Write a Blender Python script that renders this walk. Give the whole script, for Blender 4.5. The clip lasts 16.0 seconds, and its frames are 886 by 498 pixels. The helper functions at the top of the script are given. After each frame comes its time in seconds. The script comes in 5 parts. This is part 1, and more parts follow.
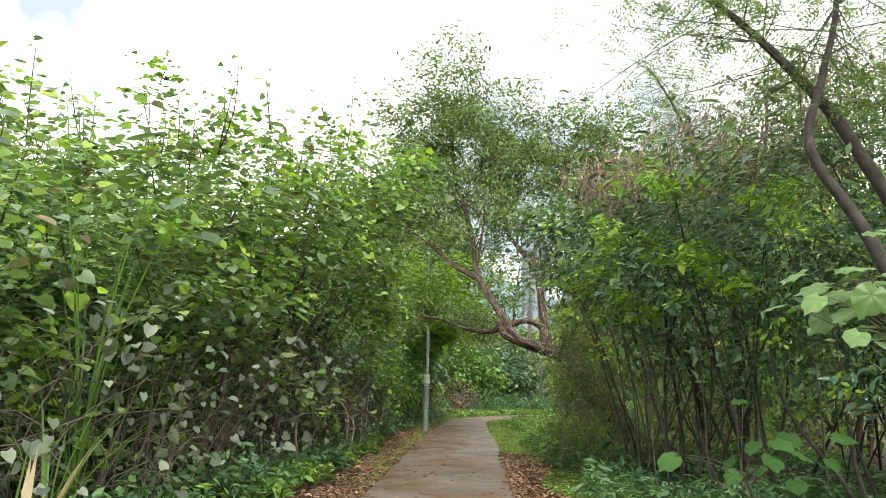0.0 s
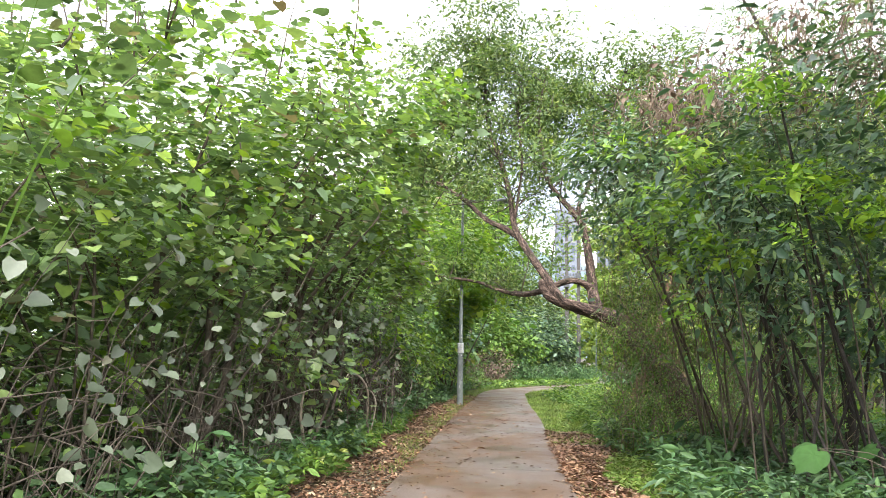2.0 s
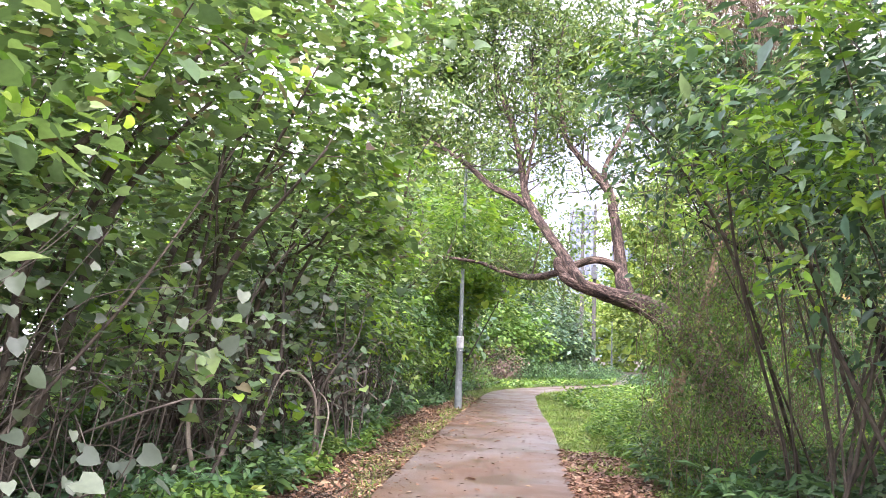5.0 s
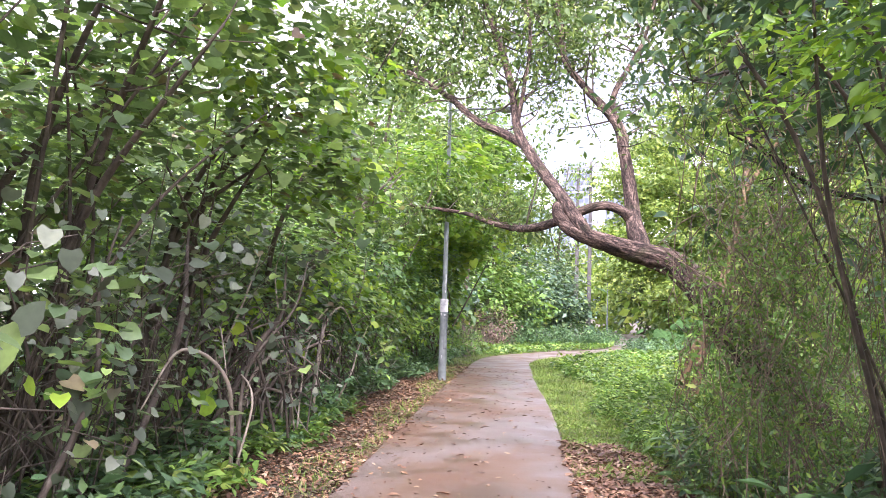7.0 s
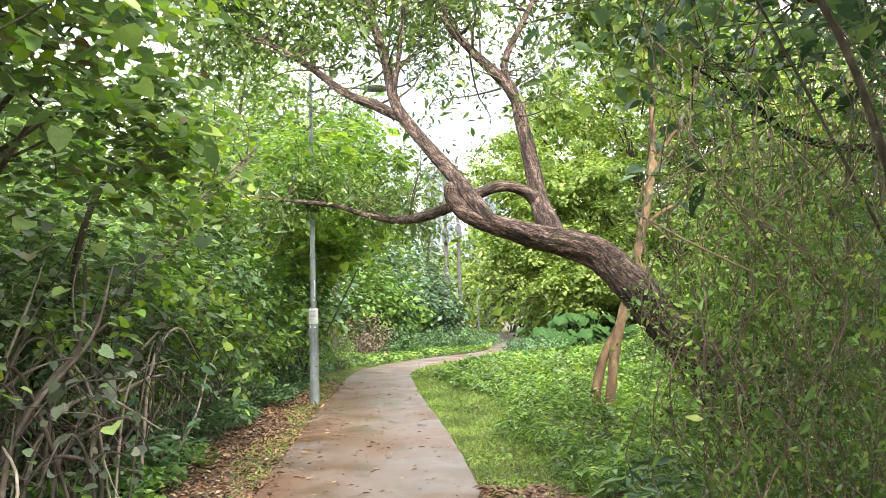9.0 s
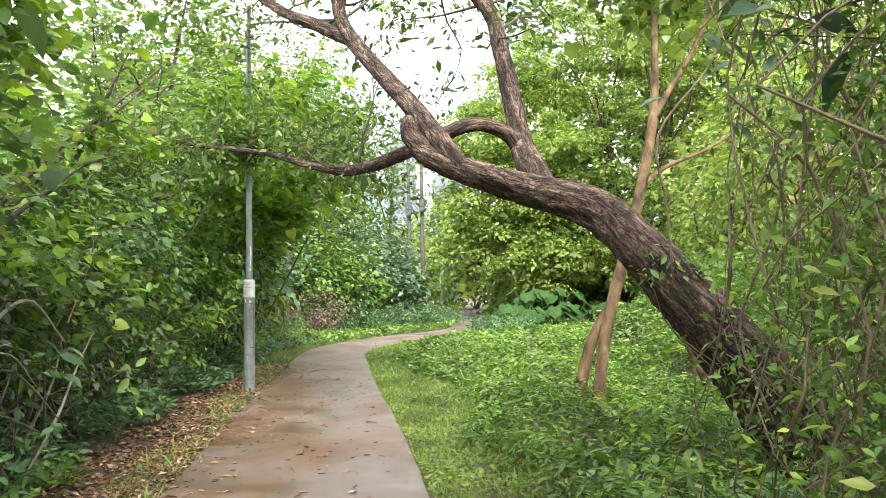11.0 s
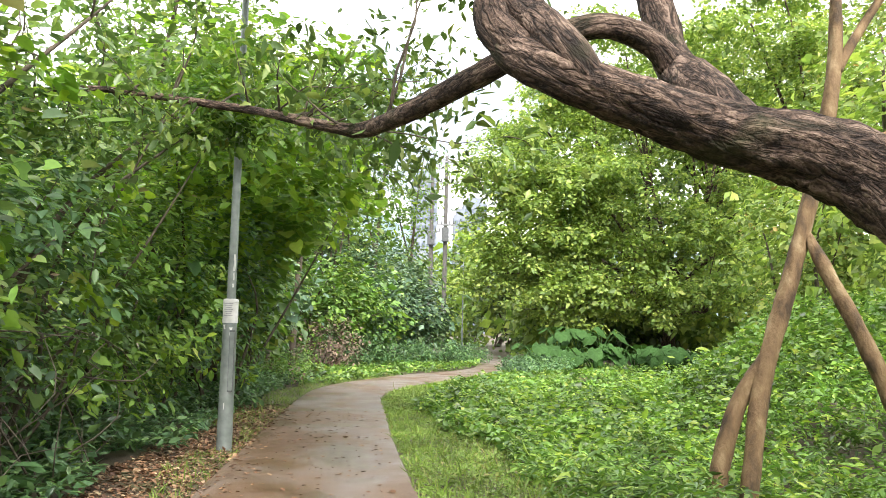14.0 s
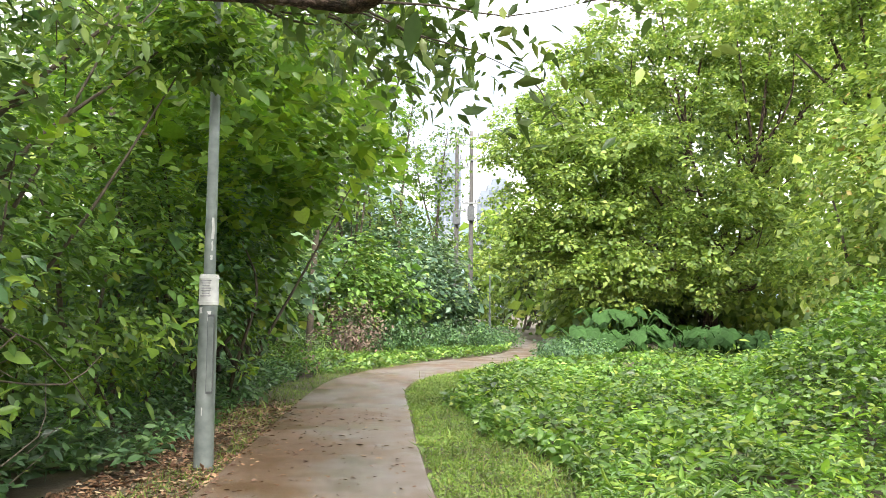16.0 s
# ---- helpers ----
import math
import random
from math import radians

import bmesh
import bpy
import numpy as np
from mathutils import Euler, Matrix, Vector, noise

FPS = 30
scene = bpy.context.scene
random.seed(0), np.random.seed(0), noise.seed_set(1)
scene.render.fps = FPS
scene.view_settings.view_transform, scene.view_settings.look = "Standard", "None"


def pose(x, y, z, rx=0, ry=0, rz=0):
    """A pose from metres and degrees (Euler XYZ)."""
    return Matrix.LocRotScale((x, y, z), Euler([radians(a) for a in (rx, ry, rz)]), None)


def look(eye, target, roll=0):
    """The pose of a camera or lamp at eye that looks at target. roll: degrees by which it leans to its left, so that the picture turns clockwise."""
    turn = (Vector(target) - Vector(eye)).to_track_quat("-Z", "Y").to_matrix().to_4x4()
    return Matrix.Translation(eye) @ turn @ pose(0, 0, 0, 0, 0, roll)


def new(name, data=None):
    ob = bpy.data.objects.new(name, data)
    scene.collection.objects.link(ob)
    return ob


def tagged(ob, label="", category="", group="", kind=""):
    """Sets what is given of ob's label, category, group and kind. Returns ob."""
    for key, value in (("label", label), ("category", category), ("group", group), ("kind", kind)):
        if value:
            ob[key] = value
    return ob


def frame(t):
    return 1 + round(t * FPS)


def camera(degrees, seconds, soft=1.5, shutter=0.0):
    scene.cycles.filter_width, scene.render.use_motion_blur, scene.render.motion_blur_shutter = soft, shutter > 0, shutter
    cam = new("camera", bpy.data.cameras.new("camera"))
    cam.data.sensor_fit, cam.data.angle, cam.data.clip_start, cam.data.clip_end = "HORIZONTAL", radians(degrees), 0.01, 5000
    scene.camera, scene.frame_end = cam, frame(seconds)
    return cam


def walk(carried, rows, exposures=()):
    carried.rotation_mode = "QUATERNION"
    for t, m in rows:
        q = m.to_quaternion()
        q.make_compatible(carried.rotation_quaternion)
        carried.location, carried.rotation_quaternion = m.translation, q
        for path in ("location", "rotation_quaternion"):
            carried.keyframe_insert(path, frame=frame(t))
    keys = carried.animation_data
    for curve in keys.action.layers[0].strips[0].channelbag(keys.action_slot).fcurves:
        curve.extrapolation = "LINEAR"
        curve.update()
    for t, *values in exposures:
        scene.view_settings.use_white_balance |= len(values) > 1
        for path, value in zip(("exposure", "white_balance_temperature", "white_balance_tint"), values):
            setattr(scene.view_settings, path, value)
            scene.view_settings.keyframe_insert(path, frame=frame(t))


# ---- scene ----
cam = camera(57.9, 16.0, 0.55)
PATH = [
    (0, (0.759, -1.369, 1.573), (0.551, 0.592, 1.908), 1.7),
    (0.5, (0.652, -0.707, 1.541), (0.417, 1.253, 1.86), 1.6),
    (1, (0.572, -0.115, 1.52), (0.29, 1.844, 1.811), 1.3),
    (1.5, (0.533, 0.516, 1.542), (0.239, 2.476, 1.81), 1.0),
    (2, (0.465, 1.211, 1.551), (0.177, 3.173, 1.812), 1.1),
    (2.5, (0.447, 1.884, 1.543), (0.16, 3.845, 1.812), 1.2),
    (3, (0.427, 2.456, 1.512), (0.137, 4.415, 1.792), 1.2),
    (3.5, (0.337, 3.139, 1.537), (0.02, 5.093, 1.82), 1.5),
    (4, (0.331, 3.804, 1.552), (0.013, 5.76, 1.824), 1.9),
    (4.2, (0.345, 4.03, 1.524), (0.04, 5.989, 1.791), 2.2),
    (6.3, (0.287, 6.909, 1.591), (-0.07, 8.867, 1.79), 2.2),
    (6.5, (0.265, 7.181, 1.598), (-0.085, 9.142, 1.785), 2.1),
    (7, (0.194, 7.778, 1.597), (-0.109, 9.748, 1.755), 1.8),
    (7.5, (0.106, 8.358, 1.636), (-0.14, 10.337, 1.782), 0.9),
    (8, (-0.005, 8.979, 1.661), (-0.168, 10.966, 1.82), -0.2),
    (8.5, (-0.156, 9.617, 1.667), (-0.221, 11.608, 1.843), -1.1),
    (9, (-0.228, 10.198, 1.655), (-0.195, 12.191, 1.827), -1.6),
    (9.5, (-0.205, 10.777, 1.675), (-0.103, 12.769, 1.822), -1.6),
    (9.7, (-0.2, 11.023, 1.649), (-0.085, 13.016, 1.785), -1.5),
    (11.8, (-0.068, 13.385, 1.628), (0.035, 15.379, 1.738), -0.3),
    (12, (-0.072, 13.627, 1.647), (0.02, 15.622, 1.762), -0.1),
    (12.5, (-0.118, 14.313, 1.632), (-0.025, 16.306, 1.779), 0.5),
    (13, (-0.153, 14.956, 1.625), (-0.045, 16.946, 1.795), 0.6),
    (13.5, (-0.218, 15.56, 1.578), (-0.111, 17.549, 1.759), 0.7),
    (14, (-0.311, 16.194, 1.596), (-0.234, 18.183, 1.795), 1.3),
    (14.5, (-0.265, 16.797, 1.607), (-0.21, 18.786, 1.81), 1.6),
    (15, (-0.289, 17.399, 1.557), (-0.237, 19.39, 1.737), 1.1),
    (15.5, (-0.344, 17.995, 1.532), (-0.312, 19.989, 1.694), 1.0),
    (16, (-0.338, 18.565, 1.573), (-0.321, 20.559, 1.729), 0.6),
]
walk(cam, [(t, look(eye, target, roll)) for t, eye, target, roll in PATH], [(0, 1.18, 6550, 6), (1.5, 1.56, 6350, 12), (3.5, 2.03, 6000, 23), (7, 2.25, 5900, 34), (9.5, 2.03, 6500, 11), (12, 1.88, 6450, 11), (14, 1.86, 6500, 11), (16, 1.88, 6450, 11)])

# ---------------------------------------------------------------- world and light
world = bpy.data.worlds.new("overcast_sky")
scene.world = world
world.use_nodes = True
wn, wl = world.node_tree.nodes, world.node_tree.links
wn.clear()
w_out = wn.new("ShaderNodeOutputWorld")
w_bg = wn.new("ShaderNodeBackground")
w_bg.inputs["Strength"].default_value = 0.15
sky = wn.new("ShaderNodeTexSky")
sky.sky_type = "NISHITA"
sky.sun_disc = False
sky.sun_elevation = radians(41)
sky.sun_rotation = radians(168)
w_co = wn.new("ShaderNodeTexCoord")
w_noise = wn.new("ShaderNodeTexNoise")
w_noise.inputs["Scale"].default_value = 2.6
w_noise.inputs["Detail"].default_value = 5
w_ramp = wn.new("ShaderNodeValToRGB")
w_ramp.color_ramp.elements[0].position, w_ramp.color_ramp.elements[0].color = 0.41, (2.5, 2.65, 2.95, 1)
w_ramp.color_ramp.elements[1].position, w_ramp.color_ramp.elements[1].color = 0.53, (10.5, 10.4, 10.2, 1)
w_mix = wn.new("ShaderNodeMix")
w_mix.data_type = "RGBA"
w_mix.inputs["Factor"].default_value = 0.88
wl.new(w_co.outputs["Generated"], w_noise.inputs["Vector"])
wl.new(w_noise.outputs["Fac"], w_ramp.inputs["Fac"])
wl.new(sky.outputs["Color"], w_mix.inputs["A"])
wl.new(w_ramp.outputs["Color"], w_mix.inputs["B"])
wl.new(w_mix.outputs["Result"], w_bg.inputs["Color"])
wl.new(w_bg.outputs["Background"], w_out.inputs["Surface"])

sun = new("sun", bpy.data.lights.new("sun", "SUN"))
sun.data.energy = 2.1
sun.data.angle = radians(20)
sun.data.color = (1.0, 0.96, 0.88)
sun.matrix_world = look((3, -14, 12.4), (0, 0, 0))

# ---------------------------------------------------------------- materials


def base_material(name):
    m = bpy.data.materials.new(name)
    m.use_nodes = True
    nodes, links = m.node_tree.nodes, m.node_tree.links
    return m, nodes, links, nodes["Principled BSDF"], nodes["Material Output"]


def ramp_node(nodes, stops):
    r = nodes.new("ShaderNodeValToRGB")
    els = r.color_ramp.elements
    while len(els) < len(stops):
        els.new(0.5)
    for e, (p, c) in zip(els, stops):
        e.position, e.color = p, (*c, 1)
    return r


def noise_node(nodes, links, scale, detail=4, coord="Object", stretch=None):
    co = nodes.new("ShaderNodeTexCoord")
    n = nodes.new("ShaderNodeTexNoise")
    n.inputs["Scale"].default_value, n.inputs["Detail"].default_value = scale, detail
    if stretch:
        mp = nodes.new("ShaderNodeMapping")
        mp.inputs["Scale"].default_value = stretch
        links.new(co.outputs[coord], mp.inputs["Vector"])
        links.new(mp.outputs["Vector"], n.inputs["Vector"])
    else:
        links.new(co.outputs[coord], n.inputs["Vector"])
    return n


def leaf_material(name, stops, rough=0.45, through_light=0.35, clump=0.5, gloss=0.45):
    """Leaf: a colour per leaf, slow drift over the plant, gloss and light coming through the blade."""
    m, nodes, links, bsdf, out = base_material(name)
    geo = nodes.new("ShaderNodeNewGeometry")
    ramp = ramp_node(nodes, stops)
    links.new(geo.outputs["Random Per Island"], ramp.inputs["Fac"])
    big = noise_node(nodes, links, 1.1, 3)
    fine = noise_node(nodes, links, 26, 2)
    span = nodes.new("ShaderNodeMapRange")
    span.inputs["From Min"].default_value, span.inputs["From Max"].default_value = 0.3, 0.7
    span.inputs["To Min"].default_value, span.inputs["To Max"].default_value = 1 - clump, 1 + clump
    links.new(big.outputs["Fac"], span.inputs["Value"])
    span2 = nodes.new("ShaderNodeMapRange")
    span2.inputs["To Min"].default_value, span2.inputs["To Max"].default_value = 0.75, 1.25
    links.new(fine.outputs["Fac"], span2.inputs["Value"])
    mul = nodes.new("ShaderNodeMath")
    mul.operation = "MULTIPLY"
    links.new(span.outputs["Result"], mul.inputs[0])
    links.new(span2.outputs["Result"], mul.inputs[1])
    hsv = nodes.new("ShaderNodeHueSaturation")
    links.new(ramp.outputs["Color"], hsv.inputs["Color"])
    links.new(mul.outputs["Value"], hsv.inputs["Value"])
    links.new(hsv.outputs["Color"], bsdf.inputs["Base Color"])
    bsdf.inputs["Roughness"].default_value = rough
    bsdf.inputs["Specular IOR Level"].default_value = gloss
    tl = nodes.new("ShaderNodeBsdfTranslucent")
    warm = nodes.new("ShaderNodeMix")
    warm.data_type, warm.blend_type = "RGBA", "MULTIPLY"
    warm.inputs["Factor"].default_value = 1
    warm.inputs["B"].default_value = (1.35, 1.45, 0.8, 1)
    links.new(hsv.outputs["Color"], warm.inputs["A"])
    links.new(warm.outputs["Result"], tl.inputs["Color"])
    mix = nodes.new("ShaderNodeMixShader")
    mix.inputs["Fac"].default_value = through_light - 0.04
    links.new(bsdf.outputs["BSDF"], mix.inputs[1])
    links.new(tl.outputs["BSDF"], mix.inputs[2])
    links.new(mix.outputs["Shader"], out.inputs["Surface"])
    return m


def plain_material(name, stops, scale, rough=0.8, bump=0.3, bump_scale=40, metal=0.0, stretch=None, detail=6):
    m, nodes, links, bsdf, out = base_material(name)
    n = noise_node(nodes, links, scale, detail, stretch=stretch)
    ramp = ramp_node(nodes, stops)
    links.new(n.outputs["Fac"], ramp.inputs["Fac"])
    links.new(ramp.outputs["Color"], bsdf.inputs["Base Color"])
    bsdf.inputs["Roughness"].default_value, bsdf.inputs["Metallic"].default_value = rough, metal
    n2 = noise_node(nodes, links, bump_scale, 5, stretch=stretch)
    b = nodes.new("ShaderNodeBump")
    b.inputs["Strength"].default_value, b.inputs["Distance"].default_value = bump, 0.02
    links.new(n2.outputs["Fac"], b.inputs["Height"])
    links.new(b.outputs["Normal"], bsdf.inputs["Normal"])
    return m


G_HEART = leaf_material("broad_leaf", [(0, (0.07, 0.115, 0.055)), (0.3, (0.12, 0.188, 0.085)), (0.6, (0.175, 0.262, 0.102)), (0.84, (0.25, 0.355, 0.105)),
                                       (0.94, (0.23, 0.29, 0.13)), (0.98, (0.2, 0.16, 0.1)), (1, (0.13, 0.085, 0.05))], 0.36, 0.38)
G_BRIGHT = leaf_material("young_leaf", [(0, (0.091, 0.180, 0.032)), (0.5, (0.166, 0.294, 0.036)), (1, (0.335, 0.452, 0.042))], 0.42, 0.42)
G_DARK = leaf_material("dark_vine_leaf", [(0, (0.046, 0.09, 0.056)), (0.55, (0.086, 0.15, 0.086)), (0.85, (0.15, 0.235, 0.105)), (1, (0.24, 0.32, 0.12))], 0.3, 0.3)
G_DRYREED = leaf_material("dry_reed_blade", [(0, (0.2, 0.15, 0.08)), (0.6, (0.36, 0.29, 0.17)), (1, (0.46, 0.42, 0.28))], 0.6, 0.25)
G_DRY = leaf_material("dry_leaf", [(0, (0.085, 0.055, 0.042)), (0.5, (0.15, 0.1, 0.072)), (1, (0.25, 0.19, 0.14))], 0.7, 0.12)
G_CAMPHOR = leaf_material("camphor_leaf", [(0, (0.1, 0.165, 0.042)), (0.5, (0.185, 0.265, 0.06)), (0.85, (0.29, 0.37, 0.085)), (1, (0.38, 0.42, 0.11))], 0.45, 0.47, 0.3)
G_CROWN = leaf_material("crown_leaf", [(0, (0.055, 0.1, 0.03)), (0.5, (0.1, 0.16, 0.045)), (0.85, (0.17, 0.235, 0.06)), (1, (0.25, 0.3, 0.08))], 0.4, 0.35)
G_VINE = leaf_material("pale_creeper_leaf", [(0, (0.095, 0.155, 0.034)), (0.6, (0.180, 0.252, 0.050)), (0.9, (0.276, 0.310, 0.078)), (1, (0.371, 0.242, 0.090))], 0.5, 0.35)
G_FEATHER = leaf_material("feather_leaf", [(0, (0.065, 0.12, 0.034)), (0.6, (0.115, 0.19, 0.046)), (1, (0.2, 0.27, 0.065))], 0.5, 0.48)
G_HERB = leaf_material("herb_leaf", [(0, (0.067, 0.138, 0.028)), (0.5, (0.112, 0.210, 0.041)), (0.9, (0.2, 0.315, 0.056)), (1, (0.32, 0.36, 0.078))], 0.36, 0.35, 0.65)
G_COVER = leaf_material("ground_cover_leaf", [(0, (0.05, 0.105, 0.05)), (0.6, (0.09, 0.175, 0.072)), (1, (0.165, 0.27, 0.095))], 0.36, 0.34)
G_GRASS = leaf_material("grass_blade", [(0, (0.11, 0.185, 0.034)), (0.55, (0.17, 0.262, 0.046)), (0.85, (0.225, 0.3, 0.066)), (1, (0.266, 0.235, 0.090))], 0.5, 0.35)
G_PALE = leaf_material("pale_broad_leaf", [(0, (0.075, 0.14, 0.04)), (0.8, (0.12, 0.2, 0.06)), (1, (0.25, 0.32, 0.05))], 0.45, 0.35, 0.3)
G_MULB = leaf_material("mulberry_leaf", [(0, (0.115, 0.21, 0.04)), (0.6, (0.195, 0.315, 0.048)), (1, (0.33, 0.42, 0.066))], 0.42, 0.48, 0.35)
G_GREY = leaf_material("grey_drooping_leaf", [(0, (0.05, 0.066, 0.042)), (0.6, (0.085, 0.11, 0.068)), (0.88, (0.15, 0.175, 0.12)), (0.96, (0.17, 0.19, 0.13)), (1, (0.14, 0.095, 0.06))], 0.5, 0.2, 0.4)
G_TARO = leaf_material("elephant_ear_leaf", [(0, (0.028, 0.07, 0.02)), (1, (0.055, 0.12, 0.03))], 0.6, 0.25, 0.3, 0.1)
G_LITTER = leaf_material("fallen_leaf", [(0, (0.078, 0.038, 0.022)), (0.45, (0.172, 0.087, 0.047)), (0.8, (0.281, 0.167, 0.094)), (1, (0.359, 0.274, 0.172))], 0.55, 0.05)
G_REED = leaf_material("reed_leaf", [(0, (0.068, 0.135, 0.027)), (0.8, (0.124, 0.220, 0.040)), (1, (0.407, 0.304, 0.171))], 0.5, 0.35)
STEM = plain_material("grey_brown_stem", [(0.3, (0.035, 0.026, 0.018)), (0.6, (0.085, 0.066, 0.045)), (0.8, (0.17, 0.145, 0.11))], 9, 0.85, 0.5, 60)
STICK = plain_material("brown_dry_twig", [(0.3, (0.042, 0.033, 0.025)), (0.55, (0.092, 0.074, 0.055)), (0.75, (0.19, 0.162, 0.125))], 7, 0.9, 0.4, 60)
TENDRIL = plain_material("brown_dry_tendril", [(0.3, (0.08, 0.058, 0.04)), (0.55, (0.19, 0.14, 0.095)), (0.75, (0.34, 0.27, 0.19))], 7, 0.9, 0.4, 60)
DARKBARK = plain_material("dark_wet_bark", [(0.3, (0.016, 0.013, 0.011)), (0.6, (0.04, 0.032, 0.026)), (0.8, (0.085, 0.07, 0.055))], 9, 0.85, 0.5, 60)
DEADWOOD = plain_material("bleached_dead_wood", [(0.3, (0.16, 0.13, 0.095)), (0.7, (0.36, 0.31, 0.24))], 12, 0.85, 0.4, 70)
SMOOTHBARK = plain_material("smooth_tan_bark", [(0.34, (0.055, 0.034, 0.018)), (0.48, (0.14, 0.086, 0.042)), (0.58, (0.185, 0.12, 0.06)), (0.72, (0.29, 0.21, 0.12))], 8, 0.85, 0.7, 45, stretch=(1, 1, 0.5))
GALV = plain_material("weathered_grey_paint", [(0.35, (0.13, 0.15, 0.145)), (0.6, (0.2, 0.225, 0.215)), (0.72, (0.24, 0.26, 0.25)), (0.78, (0.5, 0.5, 0.47))], 7, 0.5, 0.08, 60, 0.2)
PAPER = plain_material("weathered_paper", [(0.3, (0.4, 0.4, 0.39)), (0.7, (0.56, 0.56, 0.55))], 10, 0.8, 0.1, 50)
INK = plain_material("grey_print", [(0.3, (0.2, 0.2, 0.22)), (0.7, (0.32, 0.32, 0.34))], 10, 0.8)
TIMBER = plain_material("weathered_pole_timber", [(0.3, (0.06, 0.056, 0.052)), (0.7, (0.13, 0.122, 0.114))], 5, 0.85, 0.4, 30, stretch=(1, 1, 0.2))
STEEL = plain_material("grey_steel", [(0.3, (0.16, 0.165, 0.17)), (0.7, (0.28, 0.285, 0.29))], 8, 0.45, 0.1, 40, 0.7)
EQUIP = plain_material("dark_grey_enamel", [(0.3, (0.05, 0.055, 0.06)), (0.7, (0.1, 0.105, 0.11))], 6, 0.5)


def bark_material():
    """Deep furrowed bark: long plates that run with the limb."""
    m, nodes, links, bsdf, out = base_material("furrowed_bark")
    at = nodes.new("ShaderNodeAttribute")
    at.attribute_name = "grain"

    def grained(scale, stretch, detail):
        mp = nodes.new("ShaderNodeMapping")
        mp.inputs["Scale"].default_value = stretch
        n = nodes.new("ShaderNodeTexNoise")
        n.inputs["Scale"].default_value, n.inputs["Detail"].default_value = scale, detail
        n.inputs["Distortion"].default_value = 0.6
        links.new(at.outputs["Vector"], mp.inputs["Vector"])
        links.new(mp.outputs["Vector"], n.inputs["Vector"])
        return n

    plates = grained(15, (1, 1, 0.26), 5)
    fine = grained(55, (1, 1, 0.8), 6)
    large = grained(2.2, (1, 1, 0.8), 3)
    mixv = nodes.new("ShaderNodeMath")
    mixv.operation = "MULTIPLY_ADD"
    mixv.inputs[1].default_value = 0.35
    links.new(fine.outputs["Fac"], mixv.inputs[0])
    sc = nodes.new("ShaderNodeMath")
    sc.operation = "MULTIPLY"
    sc.inputs[1].default_value = 0.65
    links.new(plates.outputs["Fac"], sc.inputs[0])
    links.new(sc.outputs["Value"], mixv.inputs[2])
    mp2 = nodes.new("ShaderNodeMapping")
    mp2.inputs["Scale"].default_value = (1, 1, 0.26)
    links.new(at.outputs["Vector"], mp2.inputs["Vector"])
    warp = nodes.new("ShaderNodeMix")
    warp.data_type = "VECTOR"
    warp.inputs["Factor"].default_value = 0.12
    links.new(mp2.outputs["Vector"], warp.inputs["A"])
    links.new(plates.outputs["Color"], warp.inputs["B"])
    cells = nodes.new("ShaderNodeTexVoronoi")
    cells.feature = "DISTANCE_TO_EDGE"
    cells.inputs["Scale"].default_value = 24
    links.new(warp.outputs["Result"], cells.inputs["Vector"])
    crack = nodes.new("ShaderNodeMapRange")
    crack.inputs["From Max"].default_value = 0.16
    crack.inputs["To Min"].default_value, crack.inputs["To Max"].default_value = -0.1, 0.035
    links.new(cells.outputs["Distance"], crack.inputs["Value"])
    relief = nodes.new("ShaderNodeMath")
    relief.operation = "ADD"
    links.new(mixv.outputs["Value"], relief.inputs[0])
    links.new(crack.outputs["Result"], relief.inputs[1])
    mixv = relief
    r1 = ramp_node(nodes, [(0.37, (0.016, 0.011, 0.009)), (0.46, (0.05, 0.034, 0.026)), (0.54, (0.1, 0.067, 0.051)), (0.66, (0.25, 0.18, 0.14))])
    links.new(mixv.outputs["Value"], r1.inputs["Fac"])
    moss = ramp_node(nodes, [(0.55, (0, 0, 0)), (0.72, (0.5, 0.5, 0.5))])
    links.new(large.outputs["Fac"], moss.inputs["Fac"])
    mix = nodes.new("ShaderNodeMix")
    mix.data_type = "RGBA"
    mix.inputs["B"].default_value = (0.05, 0.055, 0.022, 1)
    links.new(moss.outputs["Color"], mix.inputs["Factor"])
    links.new(r1.outputs["Color"], mix.inputs["A"])
    links.new(mix.outputs["Result"], bsdf.inputs["Base Color"])
    bsdf.inputs["Roughness"].default_value = 0.85
    bsdf.inputs["Specular IOR Level"].default_value = 0.25
    b = nodes.new("ShaderNodeBump")
    b.inputs["Strength"].default_value, b.inputs["Distance"].default_value = 1.0, 0.05
    links.new(mixv.outputs["Value"], b.inputs["Height"])
    links.new(b.outputs["Normal"], bsdf.inputs["Normal"])
    return m


BARK = bark_material()


